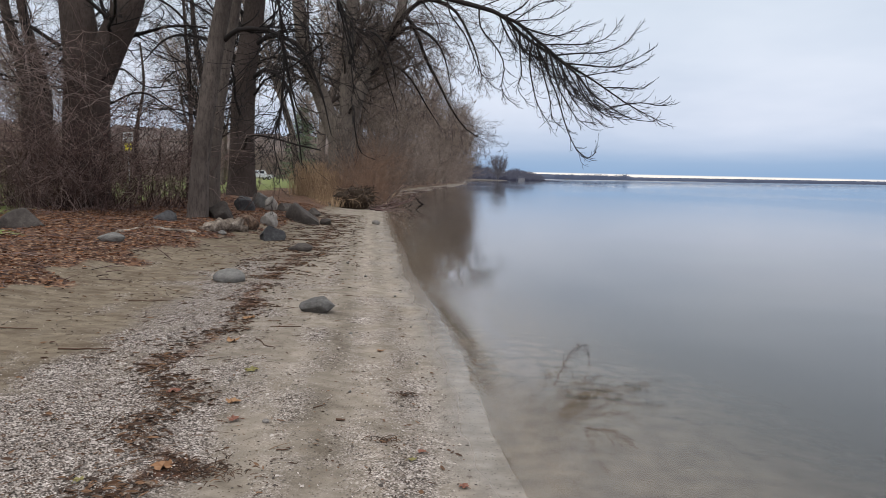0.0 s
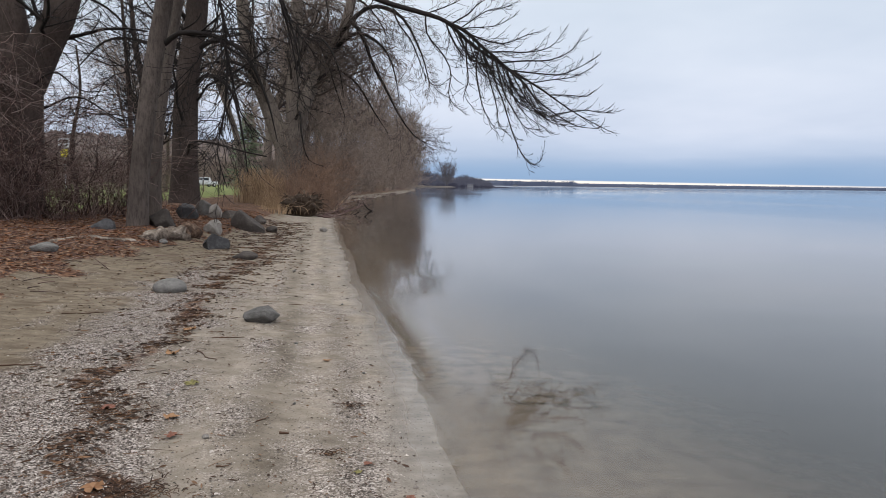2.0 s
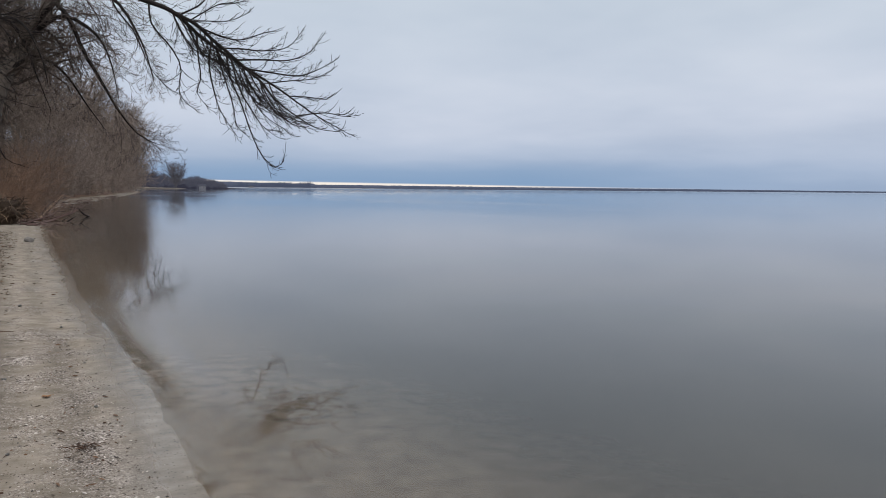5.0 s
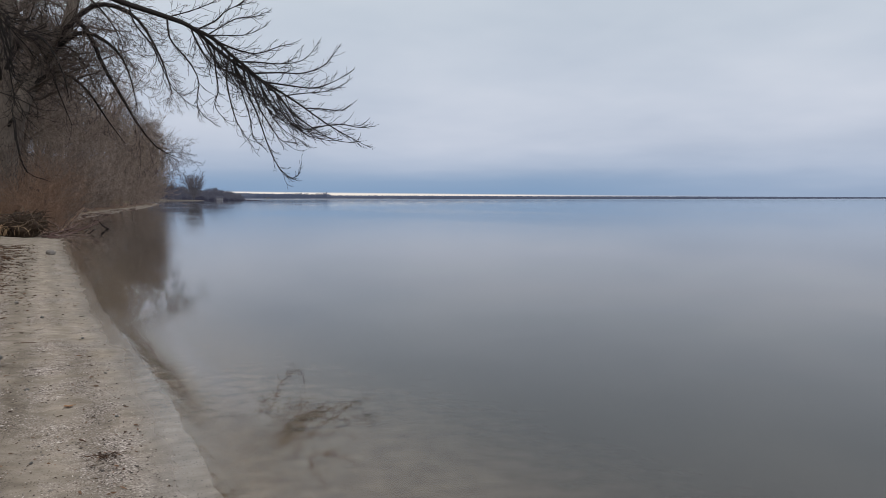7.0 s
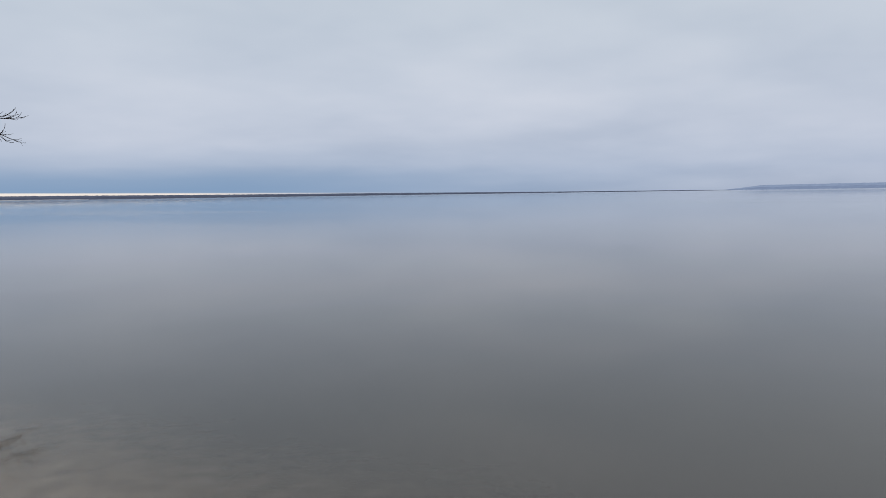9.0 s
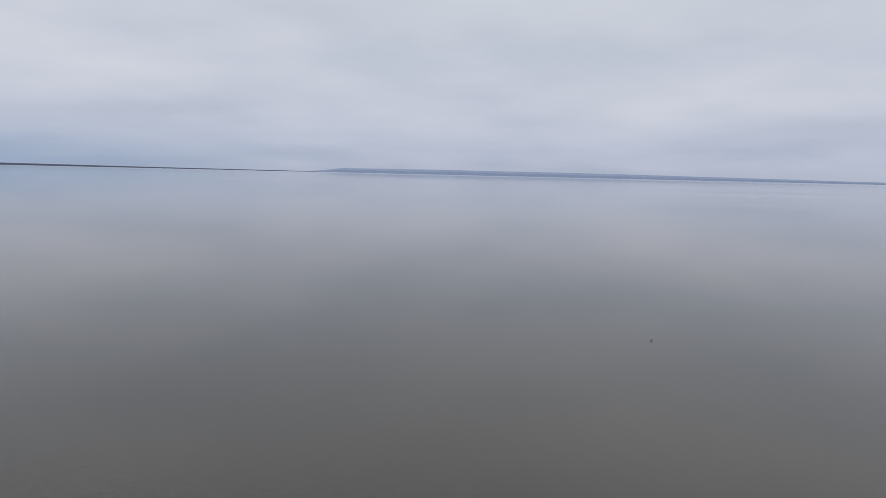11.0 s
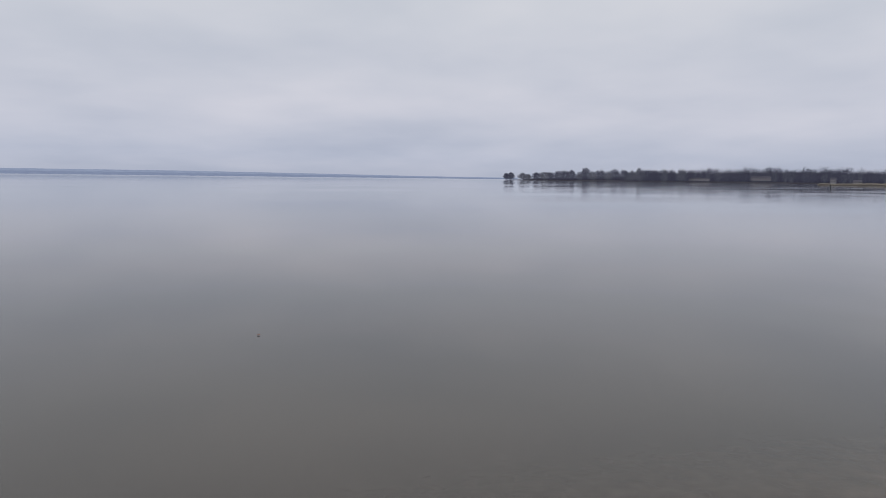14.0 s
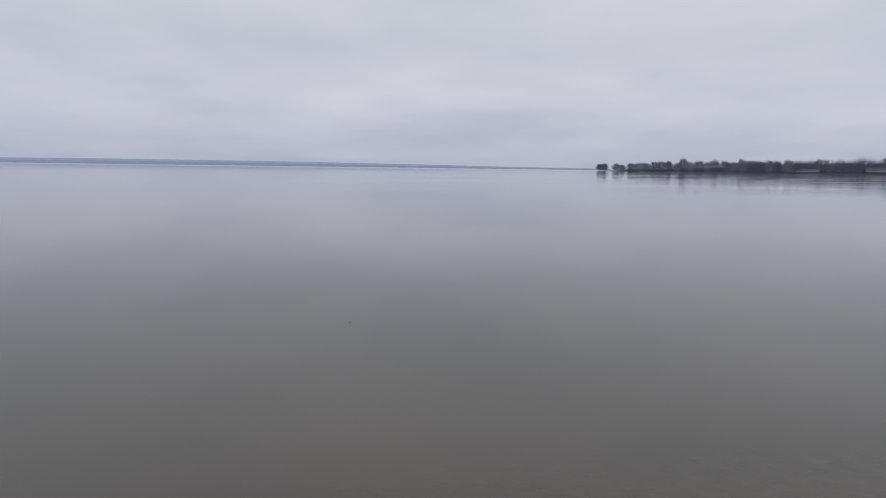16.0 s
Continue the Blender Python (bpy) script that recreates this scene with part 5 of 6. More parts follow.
# an evergreen far back on the lawn
def conifer(x, y, height, seed):
    rng = random.Random(seed)
    root = thing("conifer", x, y, gz(x, y) - 0.1, "green spruce standing beyond the lawn", "tree")
    w = Wood()
    w.stem(spline([(0, 0, 0), (0, 0, height * 0.5), (0, 0, height)], 6), 0.22, 0.03, 7)
    part("trunk", w.mesh("trunk"), BARK_MID, root)
    n = Wood()
    for i in range(170):
        u = rng.uniform(0.10, 0.99)
        a = rng.uniform(0, 6.283)
        ln = (1 - u) * height * 0.34 + 0.3
        d = Vector((math.cos(a), math.sin(a), 0.12))
        p = Vector((0, 0, u * height))
        pts = [p, p + d * ln * 0.5, p + d * ln + Vector((0, 0, -0.12 * ln))]
        n.stem(pts, 0.03, 0.01, 3)
        for _ in range(16):
            t = rng.uniform(0.25, 1.0)
            q = pts[0].lerp(pts[2], t)
            dd = (d * 0.7 + Vector((rng.gauss(0, 0.6), rng.gauss(0, 0.6), rng.gauss(-0.15, 0.25)))).normalized()
            n.stem([q, q + dd * 0.28, q + dd * 0.5], 0.04, 0.015, 3)
    part("needles", n.mesh("needles"), varied("spruce_needles", [(0.1, (0.085, 0.12, 0.07)), (0.9, (0.19, 0.245, 0.14))], 3, 0.8, 0.2, 0), root)
    return root


conifer(-17.6, 88.5, 9.6, 4)


# ---- man-made things behind the trees ----
def box(bm, x0, x1, y0, y1, z0, z1, bevel=0.0):
    r = bmesh.ops.create_cube(bm, size=1.0)
    for v in r["verts"]:
        v.co = Vector((lerp(x0, x1, v.co.x + 0.5), lerp(y0, y1, v.co.y + 0.5), lerp(z0, z1, v.co.z + 0.5)))
    if bevel:
        es = list({e for v in r["verts"] for e in v.link_edges})
        bmesh.ops.bevel(bm, geom=es, offset=bevel, segments=2, affect="EDGES")
    return bm


def block(name, dims, mat, parent, label="", bevel=0.02):
    return part(name, box(bmesh.new(), *dims, bevel), mat, parent, label)


def plain(name, colour, rough=0.5, metal=0.0):
    m, nt, b = nodes(name, rough, 0.5)
    n = noise_tex(nt, coords(nt), 3.0, 4)
    nt.links.new(mix(nt, n, tuple(0.85 * c for c in colour), tuple(min(1, 1.1 * c) for c in colour)), b.inputs["Base Color"])
    b.inputs["Metallic"].default_value = metal
    return m


WHITE_PAINT, GLASS_DARK, RUBBER, STEEL = plain("white_car_paint", (0.58, 0.59, 0.62), 0.25), plain("dark_glass", (0.02, 0.025, 0.03), 0.08), plain("tyre_rubber", (0.02, 0.02, 0.02), 0.8), plain("steel", (0.5, 0.5, 0.52), 0.4, 1.0)
YELLOW, BOARD, POST_WOOD = plain("yellow_sign_paint", (0.75, 0.62, 0.03), 0.5), varied("brown_boards", [(0.2, (0.035, 0.025, 0.02)), (0.8, (0.09, 0.06, 0.045))], 3, 0.8, 0.2, 0.3, False), varied("weathered_post", [(0.2, (0.20, 0.17, 0.09)), (0.8, (0.42, 0.36, 0.20))], 4, 0.8, 0.2, 0.3, False)


def wheel(parent, x, y, z, r, w):
    bm = bmesh.new()
    bmesh.ops.create_cone(bm, cap_ends=True, segments=20, radius1=r, radius2=r, depth=w, matrix=Matrix.Rotation(radians(90), 4, "X"))
    bmesh.ops.bevel(bm, geom=[e for e in bm.edges if e.is_manifold], offset=0.03, segments=2, affect="EDGES")
    ob = part("wheel", bm, RUBBER, parent)
    ob.location = (x, y, z)
    bm = bmesh.new()
    bmesh.ops.create_cone(bm, cap_ends=True, segments=16, radius1=r * 0.58, radius2=r * 0.5, depth=w + 0.04, matrix=Matrix.Rotation(radians(90), 4, "X"))
    part("rim", bm, STEEL, ob)


def pickup(x, y, turn):
    car = thing("pickup_truck", x, y, gz(x, y), "white pickup truck parked beyond the lawn", "car", turn=turn)
    bm = box(bmesh.new(), -2.6, 2.6, -0.92, 0.92, 0.45, 1.02, 0.09)
    box(bm, -2.55, -0.6, -0.90, -0.82, 1.0, 1.22, 0.03)
    box(bm, -2.55, -0.6, 0.82, 0.90, 1.0, 1.22, 0.03)
    box(bm, -2.58, -2.5, -0.9, 0.9, 1.0, 1.22, 0.03)
    part("body", bm, WHITE_PAINT, car)
    bm = box(bmesh.new(), -0.7, 1.25, -0.82, 0.82, 1.0, 1.78, 0.06)
    for v in bm.verts:
        if v.co.z > 1.4:
            v.co = Vector((0.12 + (v.co.x - 0.12) * 0.74, v.co.y * 0.86, v.co.z))
    cab = part("cab", bm, WHITE_PAINT, car)
    for s in (-1, 1):
        block("side_window", (-0.42, 0.62, s * 0.765 - 0.03, s * 0.765 + 0.03, 1.16, 1.66), GLASS_DARK, cab, "dark side window")
    block("windscreen", (0.85, 1.05, -0.62, 0.62, 1.2, 1.62), GLASS_DARK, cab, "dark windscreen")
    block("rear_window", (-0.66, -0.50, -0.6, 0.6, 1.25, 1.6), GLASS_DARK, cab, "dark rear window")
    block("bumper", (2.55, 2.7, -0.85, 0.85, 0.45, 0.65), STEEL, car, "steel front bumper")
    block("bumper", (-2.7, -2.55, -0.85, 0.85, 0.45, 0.65), STEEL, car, "steel rear bumper")
    for wx in (-1.65, 1.7):
        for wy in (-0.82, 0.82):
            wheel(car, wx, wy, 0.38, 0.38, 0.24)


pickup(-35.3, 135.5, 48)


def sign(x, y):
    s = thing("road_sign", x, y, gz(x, y), "small yellow warning sign under a white plate on a post", "sign")
    block("post", (-0.03, 0.03, -0.03, 0.03, 0, 3.1), STEEL, s)
    bm = box(bmesh.new(), -0.19, 0.19, -0.06, -0.03, 2.2, 2.62)
    part("sign_plate", bm, YELLOW, s, "yellow warning plate")
    block("sign_plate", (-0.30, 0.30, -0.06, -0.03, 2.72, 3.25), plain("sign_white", (0.62, 0.63, 0.68), 0.5), s, "white plate above")
    for k in range(3):
        block("sign_bar", (-0.22, 0.22, -0.075, -0.062, 2.82 + 0.13 * k, 2.87 + 0.13 * k), BOARD, s, "dark unreadable line", 0.004)


sign(-18.3, 41.2)


def shelter(x, y, turn):
    s = thing("park_shelter", x, y, gz(x, y), "dark brown timber park shelter with pale posts behind the brush", "shelter", turn=turn)
    bm = box(bmesh.new(), -4.2, 4.2, -2.2, 2.2, 1.55, 1.75, 0.02)
    r = bmesh.ops.create_cube(bm, size=1.0)
    for v in r["verts"]:
        top = v.co.z > 0
        v.co = Vector((v.co.x * (5.0 if top else 8.2), v.co.y * (0.3 if top else 4.3), 2.9 if top else 1.76))
    part("roof", bm, BOARD, s)
    for px in (-4.0, -3.25, -2.5, -1.75, -1.0, -0.25, 0.5, 1.25, 2.0, 2.75, 3.5):
        block("post", (px - 0.06, px + 0.06, -2.06, -1.94, 0, 1.55), POST_WOOD, s, "pale wooden post")
    block("rail", (-4.1, 4.1, -2.1, -2.07, 0.55, 0.62), BOARD, s, "dark wooden rail")
    return s


shelter(-16.1, 24.2, -4).scale = (0.85, 0.85, 0.85)


# ---- far shores ----
def at_bearing(az, dist):
    return dist * math.sin(radians(az)), dist * math.cos(radians(az))


def haze_painted(name, base, haze_glow):
    """Distance: a dull surface with haze painted on as a bluish glow of its own."""
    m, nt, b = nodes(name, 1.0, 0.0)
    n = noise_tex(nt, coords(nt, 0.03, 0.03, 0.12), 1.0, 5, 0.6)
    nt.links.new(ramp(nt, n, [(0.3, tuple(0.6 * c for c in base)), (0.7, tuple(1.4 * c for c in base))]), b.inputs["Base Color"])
    # the glow stands in for haze; no air is modelled
    b.inputs["Emission Color"].default_value = (*haze_glow, 1)
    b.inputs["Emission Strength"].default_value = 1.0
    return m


def ridge(name, az0, az1, dist, tops, depth, jag, mat, label, seed, step=0.05, low=-0.5):
    """A wooded rise along the far shore: a body with front, crest and back. tops: (bearing, height) pairs."""
    rng = np.random.RandomState(seed)
    az = np.arange(az0, az1, step)
    h = np.interp(az, [t[0] for t in tops], [t[1] for t in tops])
    rough = rng.uniform(-1, 1, len(az))
    rough = 0.6 * rough + 0.4 * np.convolve(rng.uniform(-2, 2, len(az)), np.ones(5) / 5, "same")
    h = np.maximum(h * (1 + jag * rough), 0.3)
    verts = []
    for k, (dd, hh) in enumerate(((0, np.full_like(h, low)), (0, h * 0.55), (depth * 0.3, h), (depth, h * 0.8), (depth, np.full_like(h, low)))):
        r = dist + dd
        verts.append(np.stack([r * np.sin(np.radians(az)), r * np.cos(np.radians(az)), hh], -1))
    V = np.stack(verts, 1)
    n, m = V.shape[:2]
    i = np.arange(n * m).reshape(n, m)
    F = np.stack([i[:-1, :-1], i[1:, :-1], i[1:, 1:], i[:-1, 1:]], -1).reshape(-1, 4)
    ob = part(name, mesh_of(name, V.reshape(-1, 3), F, False), mat)
    return tagged(ob, label, "far shore", kind="structure")


# far woods and hill, their haze painted on as glow
FAR_STRIP = haze_painted("far_woods_haze", (0.035, 0.037, 0.045), (0.048, 0.060, 0.098))
FAR_HILL = haze_painted("far_hill_haze", (0.06, 0.07, 0.08), (0.165, 0.215, 0.34))
NEAR_BELT = haze_painted("point_woods_haze", (0.026, 0.023, 0.026), (0.024, 0.026, 0.042))
ISLE_HAZE = haze_painted("isle_woods_haze", (0.018, 0.018, 0.021), (0.026, 0.028, 0.047))
ridge("backdrop_far_shore", 6.0, 71.0, 2600, [(6, 22), (8, 23), (10, 20), (14, 17), (14.7, 19), (15, 14.5), (22, 13), (31, 10.5), (44, 8), (58, 4), (68, 2.5), (71, 1)], 200, 0.07, FAR_STRIP, "low dark wooded far shore across the lake", 1, 0.06)
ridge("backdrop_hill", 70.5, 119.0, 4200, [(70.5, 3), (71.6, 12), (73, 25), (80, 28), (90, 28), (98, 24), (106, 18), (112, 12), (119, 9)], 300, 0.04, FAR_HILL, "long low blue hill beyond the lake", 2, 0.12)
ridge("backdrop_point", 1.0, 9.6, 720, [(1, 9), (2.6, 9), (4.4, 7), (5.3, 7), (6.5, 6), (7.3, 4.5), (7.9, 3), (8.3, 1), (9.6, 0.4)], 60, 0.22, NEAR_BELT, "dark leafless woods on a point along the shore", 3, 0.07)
ridge("backdrop_isle", 119.4, 152.0, 1130, [(119.4, 2), (121, 4), (124, 6), (128, 8), (130, 11), (134, 14), (140, 15.5), (146, 14.5), (152, 14.5)], 80, 0.10, ISLE_HAZE, "dark wooded shore across the bay", 4, 0.07)

# woods beyond the lawn, with a faint painted haze
ridge("backdrop_woods", -48.0, 1.2, 330, [(-48, 22), (-30, 23), (-16, 22), (-8, 20), (1.2, 18)], 40, 0.07, haze_painted("lawn_woods", (0.13, 0.105, 0.095), (0.03, 0.028, 0.03)), "brown leafless woods beyond the lawn", 9, 0.14)

def round_tree(w, x, y, height, width, n, rng, tip, low=0.18, tuft=1.0):
    """A far bare tree: short trunk, limbs fanning out, a rounded crown of many fine twigs."""
    base = Vector((x, y, 0.0))
    fork = height * low
    w.stem([base, base + Vector((0, 0, fork * 0.5)), base + Vector((0, 0, fork))], height * 0.022, height * 0.018, 5)
    mid = (height + fork) * 0.5
    half = (height - fork) * 0.5
    for i in range(8):
        a = rng.uniform(0, 6.283)
        q = rng.uniform(0.25, 0.75) * width * 0.5
        top = base + Vector((q * math.cos(a), q * math.sin(a), height * rng.uniform(0.65, 0.92)))
        w.stem([base + Vector((0, 0, fork * rng.uniform(0.6, 1))), (base + top) * 0.5 + Vector((0, 0, fork * 0.3)), top], height * 0.015, tip, 4)
    for i in range(n):
        a, c = rng.uniform(0, 6.283), rng.uniform(-0.95, 1.0)
        k = rng.uniform(0.35, 0.95)
        e = math.sqrt(max(0.0, 1 - c * c))
        swell = 1 + 0.22 * math.sin(3 * a + height) + 0.15 * math.sin(5 * c + 2 * a)
        d = Vector((e * math.cos(a) * width * 0.5 * swell, e * math.sin(a) * width * 0.5 * swell, c * half))
        p = base + Vector((0, 0, mid)) + d * k
        g = (d.normalized() + Vector((rng.gauss(0, 0.35), rng.gauss(0, 0.35), rng.gauss(0.3, 0.35)))).normalized()
        w.stem([p, p + g * height * tuft * rng.uniform(0.06, 0.14)], tip * 1.2, tip * 0.6, 3)


def vase_tree(w, height, width, n, rng, tip):
    """A far bare tree of many stems: they part near the ground, rise steeply and carry brushes of twigs."""
    for i in range(15):
        a = 6.283 * i / 15 + rng.uniform(-0.3, 0.3)
        q = rng.uniform(0.15, 0.5) * width
        top = Vector((q * math.cos(a), q * math.sin(a), height * rng.uniform(0.78, 1.0)))
        pts = spline([(0, 0, 0), tuple(top * 0.3 - Vector((top.x * 0.12, top.y * 0.12, 0))), tuple(top * 0.65), tuple(top)], 9)
        w.stem(pts, height * 0.016, tip, 5)
        for _ in range(n):
            u = rng.uniform(0.14, 1.0)
            j = min(int(u * 8), 7)
            p = pts[j].lerp(pts[j + 1], u * 8 - j)
            d = off_axis(Vector((top.x * 0.6, top.y * 0.6, height)).normalized(), rng.uniform(0.2, 1.1), rng)
            ln = height * rng.uniform(0.08, 0.24) * (1.15 - 0.6 * u)
            m = p + d * ln * 0.5
            w.stem([p, m, m + (d + Vector((0, 0, rng.uniform(0, 0.7)))).normalized() * ln * 0.5], tip * 1.3, tip * 0.6, 3)


# far twigs, haze painted on as glow
TWIG_HAZE = haze_painted("far_twigs_haze", (0.046, 0.042, 0.045), (0.042, 0.045, 0.064))
POINT_TWIGS = haze_painted("point_twigs_haze", (0.070, 0.060, 0.058), (0.030, 0.031, 0.040))
ISLE_TWIGS = haze_painted("isle_twigs_haze", (0.024, 0.024, 0.030), (0.032, 0.036, 0.059))
ISLE_PALE = haze_painted("isle_pale_twigs_haze", (0.044, 0.046, 0.050), (0.044, 0.050, 0.072))
rng = random.Random(5)
x, y = at_bearing(4.45, 690)
w = Wood()
vase_tree(w, 24.0, 21, 70, rng, 0.065)
round_tree(w, 0, 0, 24.5, 19.5, 2200, rng, 0.06, 0.10, 0.75)
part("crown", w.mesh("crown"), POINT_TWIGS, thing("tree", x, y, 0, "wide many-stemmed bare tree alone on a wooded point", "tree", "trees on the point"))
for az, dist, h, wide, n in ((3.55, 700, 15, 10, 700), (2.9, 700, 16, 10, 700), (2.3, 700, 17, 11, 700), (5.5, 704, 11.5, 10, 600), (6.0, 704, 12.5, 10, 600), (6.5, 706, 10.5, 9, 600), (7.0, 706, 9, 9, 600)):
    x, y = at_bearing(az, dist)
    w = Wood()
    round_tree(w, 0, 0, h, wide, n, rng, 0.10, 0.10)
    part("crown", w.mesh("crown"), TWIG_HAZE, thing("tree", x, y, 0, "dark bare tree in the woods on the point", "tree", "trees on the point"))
# single trees along the shore across the bay: bearing, height, width, and whether the paler, brighter-glowing material
# is used
for az, h, wide, pale in ((118.08, 11, 6.5, 0), (118.45, 12.5, 8, 0), (119.35, 12, 9, 1), (119.8, 10, 9, 1), (120.5, 13, 11, 0), (121.1, 14, 12, 1), (121.6, 13.5, 10, 0), (122.25, 15.5, 12, 0), (122.75, 16.5, 12, 0), (123.3, 17, 9, 0), (123.9, 14, 9, 1), (124.35, 21, 10, 0), (124.9, 16, 12, 1), (125.5, 18, 12, 0), (126.1, 16, 11, 1), (126.6, 19, 12, 0), (127.3, 18, 12, 0), (127.9, 17, 12, 1), (128.5, 20.5, 10, 1), (129.1, 18.5, 13, 0), (129.7, 17, 12, 0), (130.3, 19.5, 12, 1), (130.9, 17, 10, 0), (131.6, 20, 13, 1), (132.2, 18, 13, 0)):
    x, y = at_bearing(az, 1100 + rng.uniform(-3, 6))
    w = Wood()
    round_tree(w, 0, 0, h, wide * 1.45, 700, rng, 0.30, 0.02, 0.55)
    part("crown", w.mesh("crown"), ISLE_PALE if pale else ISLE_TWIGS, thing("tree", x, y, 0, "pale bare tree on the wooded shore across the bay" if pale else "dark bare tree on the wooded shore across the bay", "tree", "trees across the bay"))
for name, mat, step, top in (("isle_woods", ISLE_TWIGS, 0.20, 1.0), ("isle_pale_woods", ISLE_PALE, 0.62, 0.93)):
    w = Wood()
    az = 127.5
    while az < 151.5:
        x, y = at_bearing(az, 1104 + rng.uniform(0, 14))
        h = float(np.interp(az, [127, 131, 134, 137, 142, 147, 152], [15, 19, 22, 23, 23.5, 21.5, 21.5])) * rng.uniform(0.72, 1.08) * top
        round_tree(w, x, y, h, h * rng.uniform(0.6, 0.95), 280, rng, 0.27, 0.02, 0.36)
        az += step * rng.uniform(0.6, 1.4)
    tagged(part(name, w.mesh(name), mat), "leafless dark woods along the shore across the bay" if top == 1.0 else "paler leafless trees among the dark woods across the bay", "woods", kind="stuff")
w = Wood()
for i in range(60):
    az = 1.2 + 6.9 * (i / 60.0) + rng.uniform(-0.1, 0.1)
    x, y = at_bearing(az, 712 + rng.uniform(0, 30))
    h = float(np.interp(az, [1, 4.6, 6, 7.9], [15, 11, 11.5, 6.5])) * rng.uniform(0.75, 1.2)
    round_tree(w, x, y, h, h * rng.uniform(0.8, 1.2), 190, rng, 0.12, 0.08)
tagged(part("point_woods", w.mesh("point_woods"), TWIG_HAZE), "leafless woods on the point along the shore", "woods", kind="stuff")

w = Wood()
for i in range(34):
    az = 9.0 + 5.7 * (i / 34.0) + rng.uniform(-0.1, 0.1)
    x, y = at_bearing(az, 2590)
    h = rng.uniform(19, 24) + (5 if 12.0 < az < 12.7 or az > 14.2 else 0)
    round_tree(w, x, y, h, h * rng.uniform(0.7, 1.3), 60, rng, 0.5)
tagged(part("far_shore_woods", w.mesh("far_shore_woods"), FAR_STRIP), "dark far woods standing above the lake shore", "woods", kind="stuff")

# painted glint of sky on the far waterline, then low ground of the far shores
ridge("glint_far_shore", 5.4, 22.0, 2585, [(5.4, 1.2), (8, 2.4), (16, 2.2), (22, 0.6)], 10, 0.2, haze_painted("far_shore_glint", (0.30, 0.30, 0.31), (0.10, 0.11, 0.14)), "thin pale beach below the far woods", 12, 0.1)
SHORE_DULL = haze_painted("far_bank", (0.030, 0.028, 0.028), (0.026, 0.028, 0.040))
SPIT_STRAW = haze_painted("straw_spit", (0.085, 0.076, 0.062), (0.026, 0.027, 0.033))
ridge("bank_point", 1.2, 5.3, 680, [(1.2, 1.5), (2.2, 1.6), (2.7, 1.0), (4.4, 0.9), (5.3, 0.3)], 14, 0.3, haze_painted("point_sand", (0.16, 0.14, 0.12), (0.02, 0.02, 0.024)), "low dull bank below the wooded point", 6, 0.1)
ridge("bank_isle", 118.1, 152.0, 1092, [(118.1, 0.5), (119, 1.0), (131, 1.2), (152, 1.3)], 20, 0.2, SHORE_DULL, "low dark bank across the bay", 7, 0.1)
ridge("spit", 140.9, 152.0, 510, [(140.9, 0.3), (141.1, 1.3), (142.0, 1.0), (142.6, 1.2), (144, 1.5), (152, 1.9)], 40, 0.12, SPIT_STRAW, "straw-coloured reedy spit in the bay", 8, 0.08)

# house colours with the same painted haze glow
HOUSE_WALL, HOUSE_ROOF = haze_painted("house_siding", (0.165, 0.165, 0.17), (0.036, 0.037, 0.052)), haze_painted("house_shingles", (0.035, 0.035, 0.042), (0.034, 0.036, 0.052))


def house(az, dist, length, depth, eaves, ridge_h, label, up=0.0, group="houses across the bay"):
    x, y = at_bearing(az, dist)
    h = thing("house", x, y, up, label, "house", group, turn=-az)
    block("wall", (-length / 2, length / 2, -depth / 2, depth / 2, 0, eaves), HOUSE_WALL, h)
    bm = bmesh.new()
    r = bmesh.ops.create_cube(bm, size=1.0)
    for v in r["verts"]:
        top = v.co.z > 0
        v.co = Vector((v.co.x * (length + 0.8) * (0.92 if top else 1), v.co.y * ((0.1) if top else depth + 1.0), ridge_h if top else eaves))
    part("roof", bm, HOUSE_ROOF, h)
    n = max(2, int(length / 3.5))
    for i in range(n):
        cx = -length / 2 + (i + 0.5) * length / n
        block("window", (cx - 0.45, cx + 0.45, -depth / 2 - 0.06, -depth / 2 + 0.02, eaves * 0.4, eaves * 0.75), GLASS_DARK, h, "dark window")


house(137.2, 1099, 26, 9, 3.0, 6.0, "long low white house under bare trees", 3.5)
house(132.9, 1101, 28, 9, 2.4, 4.2, "long low pale building at the foot of the woods", 2.5)
house(141.9, 900, 6, 6, 4.5, 6.8, "white cottage with a steep roof behind the spit", 0.5)
house(143.4, 905, 8, 7, 2.6, 4.6, "low cottage behind the spit", 0.5)
house(6.35, 694, 6, 5, 2.6, 4.0, "small white cottage at the foot of dark woods", 0.3, "houses along the shore")
house(10.0, 2575, 16, 9, 5.0, 8.0, "pale house far off on the lake shore", 0.5, "houses along the shore")
x, y = at_bearing(141.73, 190)
mark = thing("marker_post", x, y, -1.0, "thin dark post standing in the bay", "post")
block("post", (-0.075, 0.075, -0.075, 0.075, 0, 2.2), GLASS_DARK, mark)


